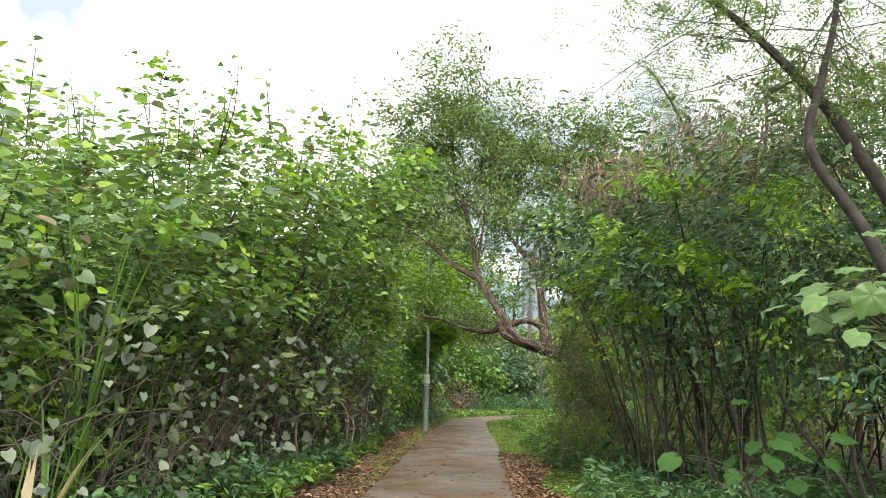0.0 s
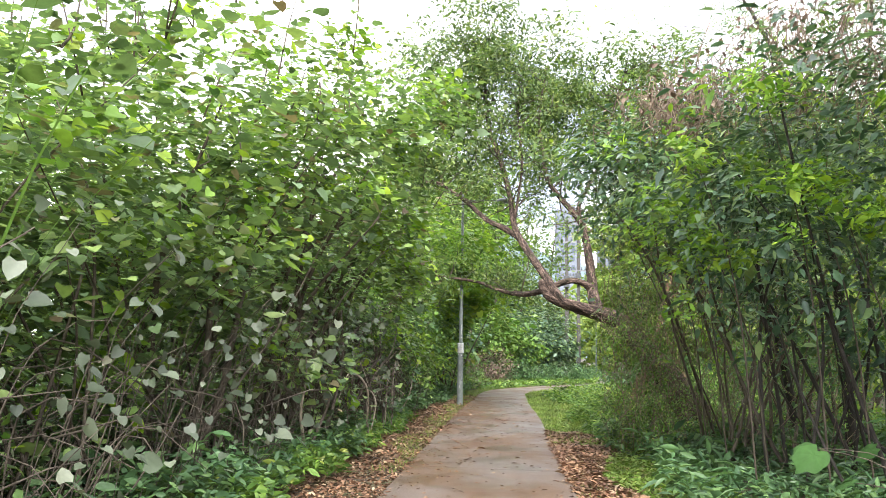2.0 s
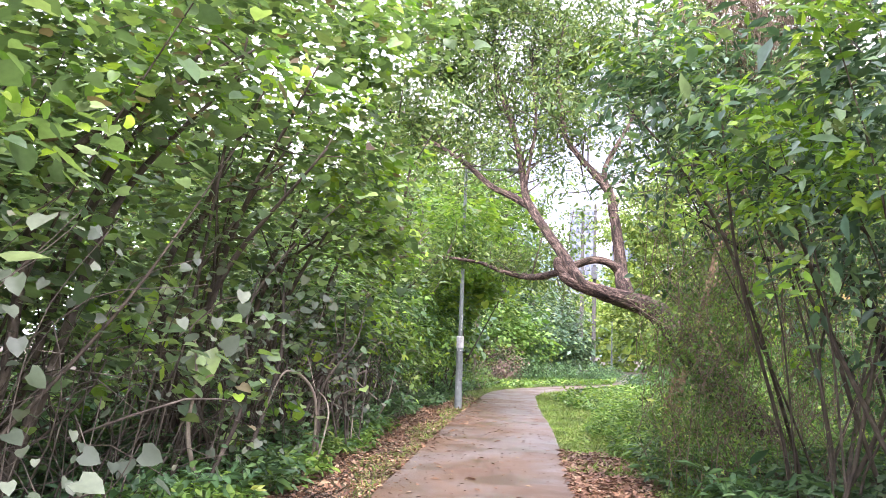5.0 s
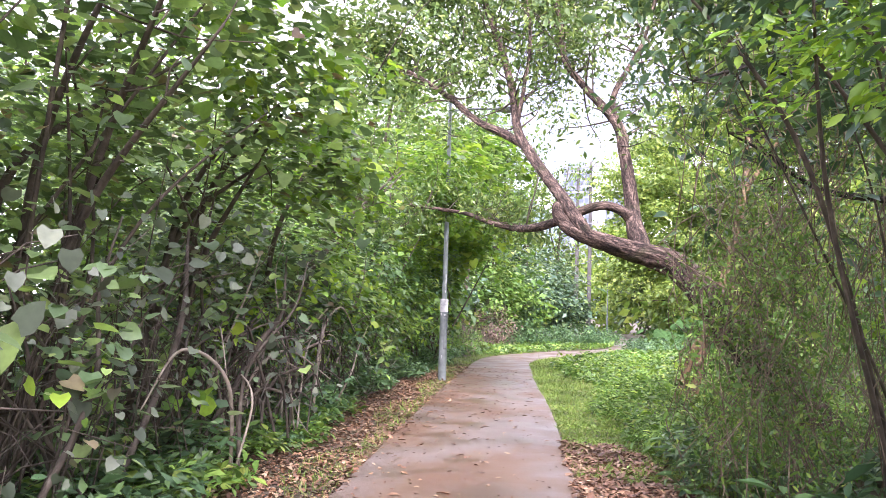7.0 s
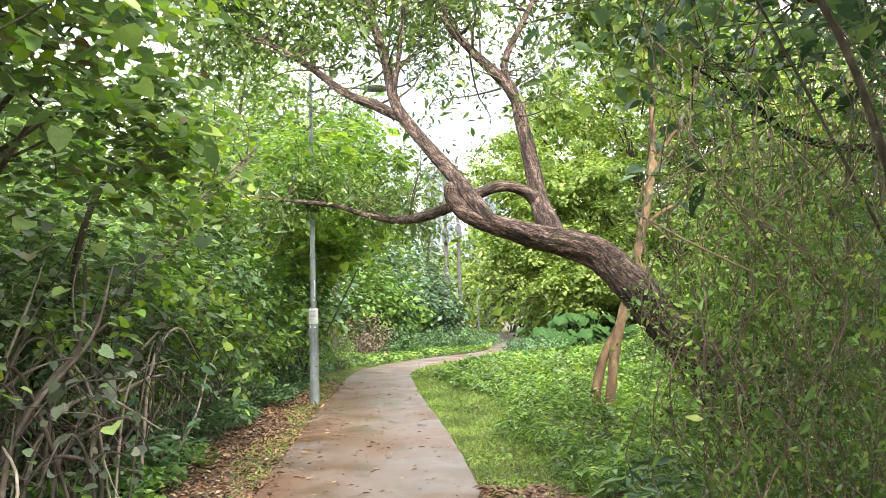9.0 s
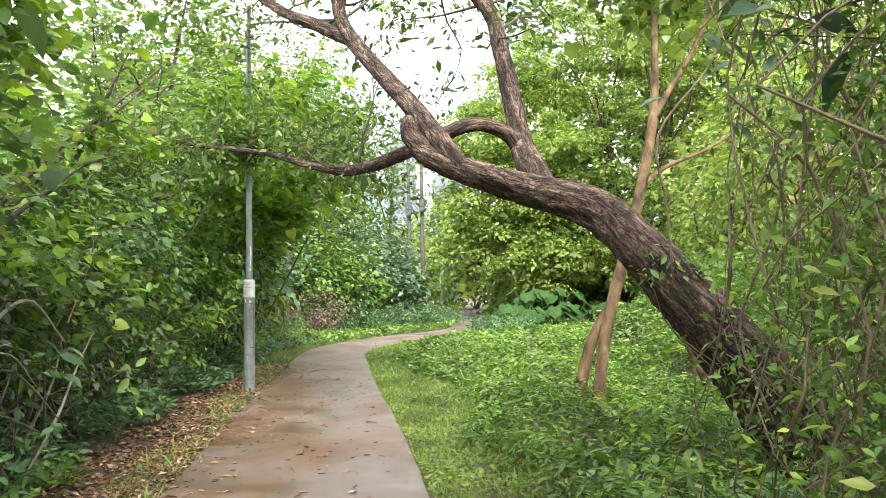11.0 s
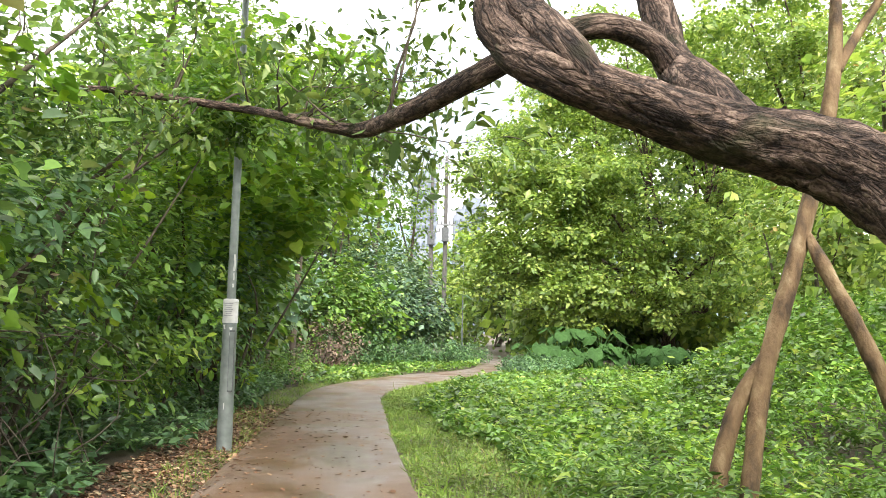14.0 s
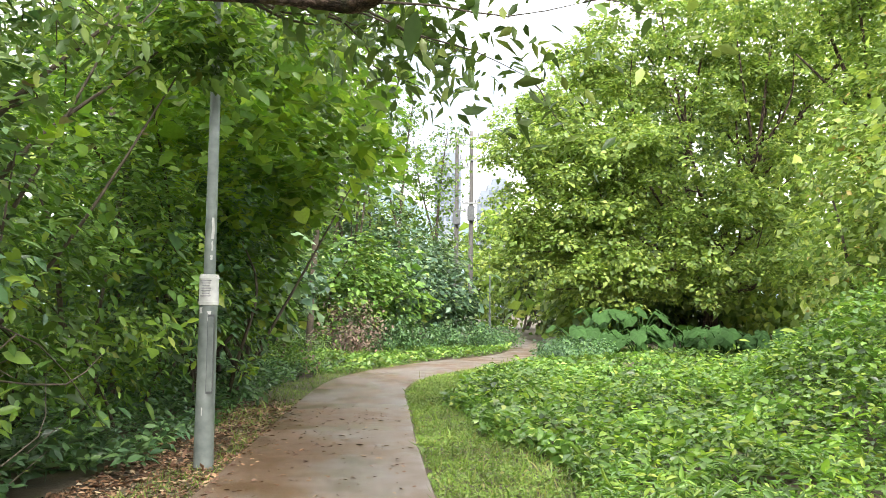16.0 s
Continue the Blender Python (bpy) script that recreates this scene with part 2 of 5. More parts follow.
def concrete_material():
    """Old concrete, stained by red soil, damp in places."""
    m, nodes, links, bsdf, out = base_material("soil_stained_concrete")
    n1 = noise_node(nodes, links, 0.55, 5, "Generated")
    co = nodes.new("ShaderNodeNewGeometry")
    for n, s in ((n1, (1.3, 0.8, 1)),):
        mp = nodes.new("ShaderNodeMapping")
        mp.inputs["Scale"].default_value = s
        links.new(co.outputs["Position"], mp.inputs["Vector"])
        links.new(mp.outputs["Vector"], n.inputs["Vector"])
    n2 = nodes.new("ShaderNodeTexNoise")
    n2.inputs["Scale"].default_value, n2.inputs["Detail"].default_value = 1.3, 9
    links.new(co.outputs["Position"], n2.inputs["Vector"])
    n3 = nodes.new("ShaderNodeTexNoise")
    n3.inputs["Scale"].default_value, n3.inputs["Detail"].default_value = 110, 4
    links.new(co.outputs["Position"], n3.inputs["Vector"])
    stain = ramp_node(nodes, [(0.38, (0.15, 0.116, 0.096)), (0.47, (0.138, 0.099, 0.074)), (0.53, (0.128, 0.078, 0.046)), (0.62, (0.108, 0.058, 0.03))])
    links.new(n1.outputs["Fac"], stain.inputs["Fac"])
    dirt = ramp_node(nodes, [(0.3, (0.78, 0.76, 0.74)), (0.4, (0.92, 0.91, 0.9)), (0.47, (0.97, 0.97, 0.97)), (0.56, (1, 1, 1)), (0.75, (1.1, 1.08, 1.06))])
    links.new(n2.outputs["Fac"], dirt.inputs["Fac"])
    mul = nodes.new("ShaderNodeMix")
    mul.data_type, mul.blend_type = "RGBA", "MULTIPLY"
    mul.inputs["Factor"].default_value = 1
    links.new(stain.outputs["Color"], mul.inputs["A"])
    links.new(dirt.outputs["Color"], mul.inputs["B"])
    speck = ramp_node(nodes, [(0.3, (0.8, 0.8, 0.8)), (0.6, (1.08, 1.08, 1.08))])
    links.new(n3.outputs["Fac"], speck.inputs["Fac"])
    mul2 = nodes.new("ShaderNodeMix")
    mul2.data_type, mul2.blend_type = "RGBA", "MULTIPLY"
    mul2.inputs["Factor"].default_value = 1
    links.new(mul.outputs["Result"], mul2.inputs["A"])
    links.new(speck.outputs["Color"], mul2.inputs["B"])
    links.new(mul2.outputs["Result"], bsdf.inputs["Base Color"])
    wet = nodes.new("ShaderNodeMapRange")
    wet.inputs["From Min"].default_value, wet.inputs["From Max"].default_value = 0.38, 0.6
    wet.inputs["To Min"].default_value, wet.inputs["To Max"].default_value = 0.32, 0.62
    links.new(n2.outputs["Fac"], wet.inputs["Value"])
    links.new(wet.outputs["Result"], bsdf.inputs["Roughness"])
    b = nodes.new("ShaderNodeBump")
    b.inputs["Strength"].default_value, b.inputs["Distance"].default_value = 0.25, 0.01
    links.new(n3.outputs["Fac"], b.inputs["Height"])
    links.new(b.outputs["Normal"], bsdf.inputs["Normal"])
    return m


CONCRETE = concrete_material()
SOIL = plain_material("dark_leafy_soil", [(0.3, (0.035, 0.028, 0.018)), (0.5, (0.075, 0.055, 0.033)), (0.7, (0.075, 0.085, 0.03))], 1.6, 0.95, 0.6, 30)
# far hills: distance haze is painted in as a pale blue-green colour
HAZETINT = plain_material("haze_tinted_hill_forest", [(0.3, (0.12, 0.165, 0.185)), (0.7, (0.165, 0.215, 0.225))], 0.05, 0.95, 0.2, 1)
# tower colours have the bluish distance haze mixed in
TOWER = plain_material("haze_tinted_tower_concrete", [(0.3, (0.15, 0.175, 0.21)), (0.7, (0.19, 0.215, 0.25))], 0.1, 0.7)
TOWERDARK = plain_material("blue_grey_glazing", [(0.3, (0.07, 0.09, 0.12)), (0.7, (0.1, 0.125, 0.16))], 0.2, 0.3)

# ---------------------------------------------------------------- mesh helpers


def tri_mesh(name, verts, tris, mat, smooth=True, grain=None):
    me = bpy.data.meshes.new(name)
    verts = np.ascontiguousarray(verts, dtype=np.float32)
    tris = np.ascontiguousarray(tris, dtype=np.int32)
    me.vertices.add(len(verts))
    me.vertices.foreach_set("co", verts.ravel())
    me.loops.add(tris.size)
    me.loops.foreach_set("vertex_index", tris.ravel())
    me.polygons.add(len(tris))
    me.polygons.foreach_set("loop_start", np.arange(0, tris.size, 3, dtype=np.int32))
    me.polygons.foreach_set("use_smooth", np.full(len(tris), bool(smooth)))
    me.update(calc_edges=True)
    me.materials.append(mat)
    if grain is not None:
        at = me.attributes.new("grain", "FLOAT_VECTOR", "POINT")
        at.data.foreach_set("vector", np.ascontiguousarray(grain, dtype=np.float32).ravel())
    return me


def joined(pieces):
    vs, ts, k = [], [], 0
    for v, t in pieces:
        vs.append(v)
        ts.append(np.asarray(t) + k)
        k += len(v)
    return np.concatenate(vs), np.concatenate(ts)


def thing(name, base, label, category, group="", kind=""):
    ob = new(name)
    ob.empty_display_size = 0.2
    ob.location = base
    return tagged(ob, label, category, group, kind)


def part(name, vt, mat, parent, label="", kind="", smooth=True):
    """One mesh under a thing or a part; vt is in world metres."""
    root = parent
    off = Vector((0, 0, 0))
    while root:
        off += root.location
        root = root.parent
    ob = new(name, tri_mesh(name, np.asarray(vt[0]) - np.array(off), vt[1], mat, smooth, vt[2] if len(vt) > 2 else None))
    ob.parent = parent
    return tagged(ob, label=label, kind=kind)


def sheet(name, vt, mat, label, category, kind="stuff"):
    """A top-level mesh of its own."""
    return tagged(new(name, tri_mesh(name, vt[0], vt[1], mat)), label, category, "", kind)


def curve_points(pts, step=0.12):
    """Catmull-Rom through rows of x, y, z, radius."""
    p = np.array(pts, dtype=float)
    p = np.vstack([2 * p[0] - p[1], p, 2 * p[-1] - p[-2]])
    out = []
    for i in range(1, len(p) - 2):
        a, b, c, d = p[i - 1:i + 3]
        n = max(2, int(np.linalg.norm((c - b)[:3]) / step))
        for k in range(n):
            u = k / n
            out.append(0.5 * (2 * b + (c - a) * u + (2 * a - 5 * b + 4 * c - d) * u * u + (3 * b - a - 3 * c + d) * u ** 3))
    out.append(p[-2])
    out = np.array(out)
    out[:, 3] = np.maximum(out[:, 3], 0.002)
    return out


def tube(pts, sides=7, step=0.12, rough=0.0, seed=0, freq=9.0, grain=False):
    """A tapered limb through rows of x, y, z, radius, with uneven bark where rough > 0."""
    c = curve_points(pts, step)
    tang = np.gradient(c[:, :3], axis=0)
    tang /= np.linalg.norm(tang, axis=1)[:, None] + 1e-9
    side = np.cross(tang[0], (0.3, 0.9, 0.2))
    side /= np.linalg.norm(side)
    rings, marks = [], []
    along = 0.0
    for i in range(len(c)):
        side = side - tang[i] * side.dot(tang[i])
        side /= np.linalg.norm(side)
        other = np.cross(tang[i], side)
        if i:
            along += np.linalg.norm(c[i, :3] - c[i - 1, :3])
        a = np.linspace(0, 2 * np.pi, sides, endpoint=False)
        r = np.full(sides, c[i, 3])
        if rough:
            for j in range(sides):
                q = Vector((math.cos(a[j]) * freq * 0.32, math.sin(a[j]) * freq * 0.32, along * freq * 0.3 + seed * 7))
                lump = noise.noise(Vector((math.cos(a[j]), math.sin(a[j]), along * 1.3 + seed * 3)))
                r[j] *= 1 + rough * (noise.noise(q * 1.7) + 0.6 * noise.noise(q * 4.1)) + rough * 1.1 * lump
        marks.append(np.stack([np.cos(a) * c[i, 3], np.sin(a) * c[i, 3], np.full(sides, along + seed)], 1))
        rings.append(c[i, :3] + np.cos(a)[:, None] * side * r[:, None] + np.sin(a)[:, None] * other * r[:, None])
    v = np.concatenate(rings + [c[:1, :3], c[-1:, :3]])
    n, s = len(c), sides
    i, j = np.meshgrid(np.arange(n - 1), np.arange(s), indexing="ij")
    a0, a1 = i * s + j, i * s + (j + 1) % s
    b0, b1 = a0 + s, a1 + s
    t = np.concatenate([np.stack([a0, a1, b1], -1).reshape(-1, 3), np.stack([a0, b1, b0], -1).reshape(-1, 3)])
    k = np.arange(s)
    caps = np.concatenate([np.stack([np.full(s, n * s), (k + 1) % s, k], -1),
                           np.stack([np.full(s, n * s + 1), (n - 1) * s + k, (n - 1) * s + (k + 1) % s], -1)])
    if grain:
        return v, np.concatenate([t, caps]), np.concatenate(marks + [marks[0][:1], marks[-1][:1]])
    return v, np.concatenate([t, caps])


# leaf blades of unit length: x across, y along, z up from the blade
HEART = (np.array([(0, 0.04, -0.02), (-0.36, -0.08, 0.05), (-0.5, 0.26, 0.05), (-0.34, 0.66, 0.0), (0, 1, -0.14), (0.34, 0.66, 0.0), (0.5, 0.26, 0.05), (0.36, -0.08, 0.05)]),
         np.array([(0, 2, 1), (0, 3, 2), (0, 4, 3), (0, 5, 4), (0, 6, 5), (0, 7, 6)]))
OVAL = (np.array([(0, 0, 0), (0.19, 0.24, 0.04), (0.22, 0.58, 0.03), (0, 1, -0.12), (-0.22, 0.58, 0.03), (-0.19, 0.24, 0.04)]), np.array([(0, 1, 2), (0, 2, 3), (0, 3, 4), (0, 4, 5)]))
WIDELANCE = (np.array([(0, 0, 0), (0.12, 0.25, 0.04), (0.14, 0.55, 0.03), (0, 1, -0.14), (-0.14, 0.55, 0.03), (-0.12, 0.25, 0.04)]), np.array([(0, 1, 2), (0, 2, 3), (0, 3, 4), (0, 4, 5)]))
LEAFLET = (np.array([(0, 0, 0), (-0.24, 0.5, 0.08), (0, 1, -0.06), (0.24, 0.5, 0.1)]), np.array([(0, 2, 1), (0, 3, 2)]))
SMALLOVAL = (np.array([(0, 0, 0), (-0.2, 0.28, 0.04), (-0.17, 0.66, 0.03), (0, 1, -0.1), (0.2, 0.4, 0.05)]), np.array([(0, 2, 1), (0, 3, 2), (0, 4, 3)]))
CLUMP = (np.array([(0, 0, 0), (-0.34, 0.45, 0.1), (0, 1, -0.1), (0.34, 0.45, 0.1)]), np.array([(0, 2, 1), (0, 3, 2)]))
BLADE = (np.array([(-0.035, 0, 0), (0.035, 0, 0), (-0.03, 0.55, 0.08), (0.03, 0.55, 0.08), (0, 1, -0.08)]), np.array([(0, 1, 3), (0, 3, 2), (2, 3, 4)]))


def frond_blade(pairs=6):
    v, t = [], []
    for k in range(pairs):
        y = 0.12 + 0.86 * k / (pairs - 1)
        w = 0.2 * math.sin(math.pi * (0.18 + 0.78 * k / (pairs - 1))) + 0.05
        drop = -0.22 * y * y
        for s in (-1, 1):
            b = len(v)
            v += [(0, y - 0.015, drop), (s * w, y + 0.05, drop - 0.03), (s * w * 0.5, y + 0.085, drop)]
            t.append((b, b + 1, b + 2))
    v += [(-0.006, 0, 0), (0.006, 0, 0), (0, 1, -0.22)]
    t.append((len(v) - 3, len(v) - 2, len(v) - 1))
    return np.array(v), np.array(t)


FROND = frond_blade()


def unit(a):
    return a / (np.linalg.norm(a, axis=-1, keepdims=True) + 1e-9)


def blades(pos, normal, along, size, tmpl):
    """Leaves at pos, facing normal, pointing along."""
    n = unit(normal)
    d = unit(along - n * (along * n).sum(1, keepdims=True))
    s = np.cross(d, n)
    tv, tt = tmpl
    v = pos[:, None] + size[:, None, None] * (tv[None, :, 0:1] * s[:, None] + tv[None, :, 1:2] * d[:, None] + tv[None, :, 2:3] * n[:, None])
    t = tt[None] + (np.arange(len(pos)) * len(tv))[:, None, None]
    return v.reshape(-1, 3), t.reshape(-1, 3)


UP = np.array((0.0, 0.0, 1.0))


def path_left(y):
    return np.interp(y, (-6, 4, 10, 16, 22, 28, 35, 37.3, 39.6, 41.1, 44.2, 47.4, 52), (-0.95, -1.3, -1.5, -1.85, -2.2, -2.48, -2.74, -2.66, -2.2, -1.7, -0.5, 1.4, 3.0))


def path_right(y):
    return np.interp(y, (-6, 4, 10, 16, 22, 28, 31.8, 34.6, 36.5, 38.1, 39.7, 41.8, 45, 49.5), (1.4, 0.95, 0.7, 0.32, -0.03, -0.53, -0.76, -0.93, -0.8, -0.45, 0.1, 1.0, 2.4, 4.2))


def off_path(p, margin=0.5, head=2.9):
    """Keeps growth out of the way that people walk."""
    y = p[:, 1]
    inside = (p[:, 0] > path_left(y) - margin) & (p[:, 0] < path_right(y) + margin) & (p[:, 2] < head) & (y < 50)
    return ~inside & (p[:, 2] > 0.02)


def sprig_leaves(centres, outward, per, spread, size, tmpl, rng, up=0.6, droop=0.35, vary=0.32, keep=None, face=0.45):
    c, o = np.repeat(centres, per, 0), np.repeat(outward, per, 0)
    m = len(c)
    p = c + rng.normal(0, 1, (m, 3)) * np.array(spread)
    nrm = up * UP + face * o + 0.45 * rng.normal(0, 1, (m, 3))
    d = 0.6 * o + 0.7 * rng.normal(0, 1, (m, 3)) - droop * UP
    s = size * np.exp(rng.normal(0, vary, m))
    ok = keep(p) if keep else p[:, 2] > 0.02
    return blades(p[ok], nrm[ok], d[ok], s[ok], tmpl)


def crown_points(n, centre, radii, rng, shell=0.55, bump=0.3):
    d = unit(rng.normal(0, 1, (n, 3)))
    seed = float(rng.uniform(0, 50))
    lump = np.array([noise.noise(Vector(q * 1.7) + Vector((seed, 0, 0))) for q in d])
    r = (shell + (1 - shell) * rng.uniform(0, 1, n) ** 0.6) * (1 + bump * 1.6 * lump)
    return np.array(centre) + d * r[:, None] * np.array(radii), unit(d * (1 / np.array(radii)))


def shoots(tops, rng, length, size, tmpl, lean=0.25, count=9):
    """Upright young shoots with leaves set along them: twig tubes and leaves."""
    twigs, leaves = [], []
    for q in tops:
        tip = q + np.array((rng.normal(0, lean), rng.normal(0, lean), 1)) * length * rng.uniform(0.6, 1.3)
        midp = (q + tip) / 2 + rng.normal(0, 0.05, 3)
        twigs.append(tube([(*q, 0.012), (*midp, 0.009), (*tip, 0.004)], 4, 0.3))
        u = np.linspace(0.15, 1, count)[:, None]
        p = q + (tip - q) * u
        ang = np.arange(count) * 2.4 + rng.uniform(0, 6)
        o = np.stack([np.cos(ang), np.sin(ang), np.full(count, 0.1)], 1)
        leaves.append(blades(p + o * 0.04, UP * 0.7 + o * 0.3 + rng.normal(0, 0.3, (count, 3)), o - 0.35 * UP, size * (1.15 - 0.55 * u[:, 0]) * rng.uniform(0.7, 1.2, count), tmpl))
    return twigs, leaves


def shrub(name, label, category, group, x, y, h, rx, ry, z0, n, per, size, tmpl, leaf_mat, seed, stems=6, stem_mat=None, spread=0.22, shell=0.5,
          shoot=0, accents=None, keep=off_path, base=None, up=0.6, droop=0.35, stem_r=0.03, bump=0.3, extra=(), face=0.45):
    """A shrub: stems from one foot, a foliage mass of sprigs between z0 and h, and shoots over its top."""
    rng = np.random.default_rng(seed)
    bx, by = base or (x, y)
    ob = thing(name, (bx, by, 0), label, category, group)
    centre = (x, y, (z0 + h) / 2)
    c, o = crown_points(n, centre, (rx, ry, (h - z0) / 2), rng, shell, bump)
    c = c[c[:, 2] > 0.1]
    o = o[:len(c)]
    o = unit((c - np.array(centre)) / np.array((rx, ry, (h - z0) / 2)))
    for e_c, e_r, e_n in extra:
        q, d = crown_points(e_n, e_c, e_r, rng, 0.3, 0.45)
        c, o = np.concatenate([c, q]), np.concatenate([o, d])
    pieces = [sprig_leaves(c, o, per, (spread, spread, spread * 0.8), size, tmpl, rng, up, droop, 0.36, keep, face)]
    ok = keep(c) if keep else np.ones(len(c), bool)
    cc = c[ok]
    for k in range(stems):
        q = cc[int(rng.integers(len(cc)))]
        foot = np.array((bx, by, -0.05)) + np.array((rng.normal(0, rx * 0.25), rng.normal(0, ry * 0.4), 0))
        midp = foot * 0.5 + q * 0.5 + np.array((rng.normal(0, 0.2), rng.normal(0, 0.45), rng.uniform(-0.1, 0.25) * q[2]))
        if keep and not keep(midp[None])[0]:
            midp = foot * 0.5 + q * 0.5
        r = stem_r * rng.uniform(0.6, 1.3)
        part("stem", tube([(*foot, r), (*(foot * 0.7 + midp * 0.3 + rng.normal(0, 0.05, 3)), r * 0.9), (*midp, r * 0.7), (*q, r * 0.25)], 6, 0.25), stem_mat or STEM, ob)
    if shoot:
        top = cc[cc[:, 2] > z0 + (h - z0) * 0.72]
        if len(top):
            tw, lv = shoots(top[rng.integers(len(top), size=shoot)], rng, 0.9, size * 1.05, tmpl)
            pieces += lv
            part("twig_growth", joined(tw), stem_mat or STEM, ob, kind="stuff")
    part("foliage", joined(pieces), leaf_mat, ob, kind="stuff")
    if accents:
        mat, na, pa, sa, ta, lo = accents
        reach = np.linalg.norm((cc - np.array(centre)) / np.array((rx, ry, (h - z0) / 2)), axis=1)
        outer = cc[reach > np.median(reach)]
        q = outer[rng.integers(len(outer), size=na)]
        q = q + 0.2 * unit(q - np.array(centre))
        q = q[q[:, 2] > lo]
        if len(q):
            part("young_growth", sprig_leaves(q, unit(q - np.array(centre)), pa, (0.12, 0.12, 0.1), sa, ta, rng, 0.7, 0.2, keep=keep), mat, ob, "bright young leaf tips", kind="stuff")
    return ob


# ---------------------------------------------------------------- ground and path


def ground_height(x, y):
    side = np.maximum(np.maximum(path_left(y) - 0.3 - x, x - path_right(y) - 0.3), 0)
    return -0.035 + 0.03 * np.minimum(side, 1) + 0.1 * np.sin(x * 0.9) * np.sin(y * 0.7) * np.minimum(side / 4, 1)


def build_ground():
    xs = np.concatenate([[-600, -200, -80, -40], np.arange(-20, -5, 0.5), np.arange(-5, 5, 0.25), np.arange(5, 24, 0.5), [40, 80, 200, 600]])
    ys = np.concatenate([[-400, -120, -50], np.arange(-14, 76, 0.5), [90, 130, 220, 500, 900]])
    gx, gy = np.meshgrid(xs, ys, indexing="ij")
    gz = ground_height(gx, gy)
    v = np.stack([gx, gy, gz], -1).reshape(-1, 3)
    m = len(ys)
    i, j = np.meshgrid(np.arange(len(xs) - 1), np.arange(m - 1), indexing="ij")
    a = (i * m + j).ravel()
    t = np.concatenate([np.stack([a, a + m, a + m + 1], 1), np.stack([a, a + m + 1, a + 1], 1)])
    sheet("ground", (v, t), SOIL, "dark leafy soil under the undergrowth", "ground", "structure")


build_ground()

STATIONS = [((-0.95, -6), (1.4, -6)), ((-1.3, 4), (0.95, 4)), ((-1.5, 10), (0.7, 10)), ((-1.85, 16), (0.32, 16)), ((-2.2, 22), (-0.03, 22)),
            ((-2.48, 28), (-0.53, 28)), ((-2.66, 32), (-0.76, 31.8)), ((-2.74, 35), (-0.93, 34.6)), ((-2.66, 37.3), (-0.8, 36.5)), ((-2.2, 39.6), (-0.45, 38.1)),
            ((-1.7, 41.1), (0.1, 39.7)), ((-0.5, 44.2), (1.0, 41.8)), ((1.4, 47.4), (2.4, 45.0)), ((2.6, 51.5), (4.0, 49.5)), ((3.1, 60), (5.0, 58)), ((3.0, 75), (5.0, 75))]


def path_slabs():
    rows = [(*a, *b) for a, b in STATIONS]
    p = np.vstack([2 * np.array(rows[0]) - np.array(rows[1]), np.array(rows), 2 * np.array(rows[-1]) - np.array(rows[-2])])
    fine = []
    for i in range(1, len(p) - 2):
        a, b, c, d = p[i - 1:i + 3]
        for u in np.linspace(0, 1, 24, endpoint=False):
            fine.append(0.5 * (2 * b + (c - a) * u + (2 * a - 5 * b + 4 * c - d) * u * u + (3 * b - a - 3 * c + d) * u ** 3))
    fine = np.array(fine)
    mid = (fine[:, :2] + fine[:, 2:]) / 2
    s = np.concatenate([[0], np.cumsum(np.linalg.norm(np.diff(mid, axis=0), axis=1))])
    path = thing("path", (0, 0, 0), "soil-stained damp concrete footpath with fallen leaves", "path", kind="structure")
    m = len(fine)
    bed = np.concatenate([np.column_stack([fine[:, :2], np.full(m, -0.0055)]), np.column_stack([fine[:, 2:], np.full(m, -0.0055)])])
    k = np.arange(m - 1)
    part("bed", (bed, np.concatenate([np.stack([k, k + m, k + m + 1], 1), np.stack([k, k + m + 1, k + 1], 1)])), CONCRETE, path, smooth=False)
    rng = np.random.default_rng(5)
    slab_len = 5.0
    start = np.interp(27.5, mid[:350, 1], s[:350]) % slab_len
    cuts = np.arange(start - slab_len, s[-1], slab_len)
    for k in range(len(cuts) - 1):
        lo, hi = max(cuts[k], 0) + 0.0012, cuts[k + 1] - 0.0012
        if hi - lo < 0.3:
            continue
        q = np.linspace(lo, hi, 9)
        e = np.stack([np.interp(q, s, fine[:, c]) for c in range(4)], 1)
        lift = rng.uniform(-0.0005, 0.0005)
        wob = rng.normal(0, 0.008, (9, 2))
        ws = np.array((0, 0.012, 0.33, 0.67, 0.988, 1))
        v = []
        for r in range(9):
            a, b = e[r, :2], e[r, 2:]
            a, b = a + (b - a) * wob[r, 0] * 0.5, b + (b - a) * wob[r, 1] * 0.5
            for w in ws:
                edge = w in (0, 1)
                v.append((*(a + (b - a) * w), (-0.004 if edge else 0.0) + lift))
            v.append((*a, -0.12))
            v.append((*b, -0.12))
        v = np.array(v)
        t = []
        for r in range(8):
            b0 = r * 8
            order = [6, 0, 1, 2, 3, 4, 5, 7]
            for m in range(7):
                i0, i1 = b0 + order[m], b0 + order[m + 1]
                t += [(i0, i1, i1 + 8), (i0, i1 + 8, i0 + 8)]
        for b0, flip in ((0, 1), (64, -1)):
            loop = [b0 + m for m in (6, 0, 1, 2, 3, 4, 5, 7)][::flip]
            t += [(loop[0], loop[m + 1], loop[m]) for m in range(1, 7)]
        part("slab", (v, np.array(t)), CONCRETE, path, smooth=False)


path_slabs()

# ---------------------------------------------------------------- the leaning tree over the path


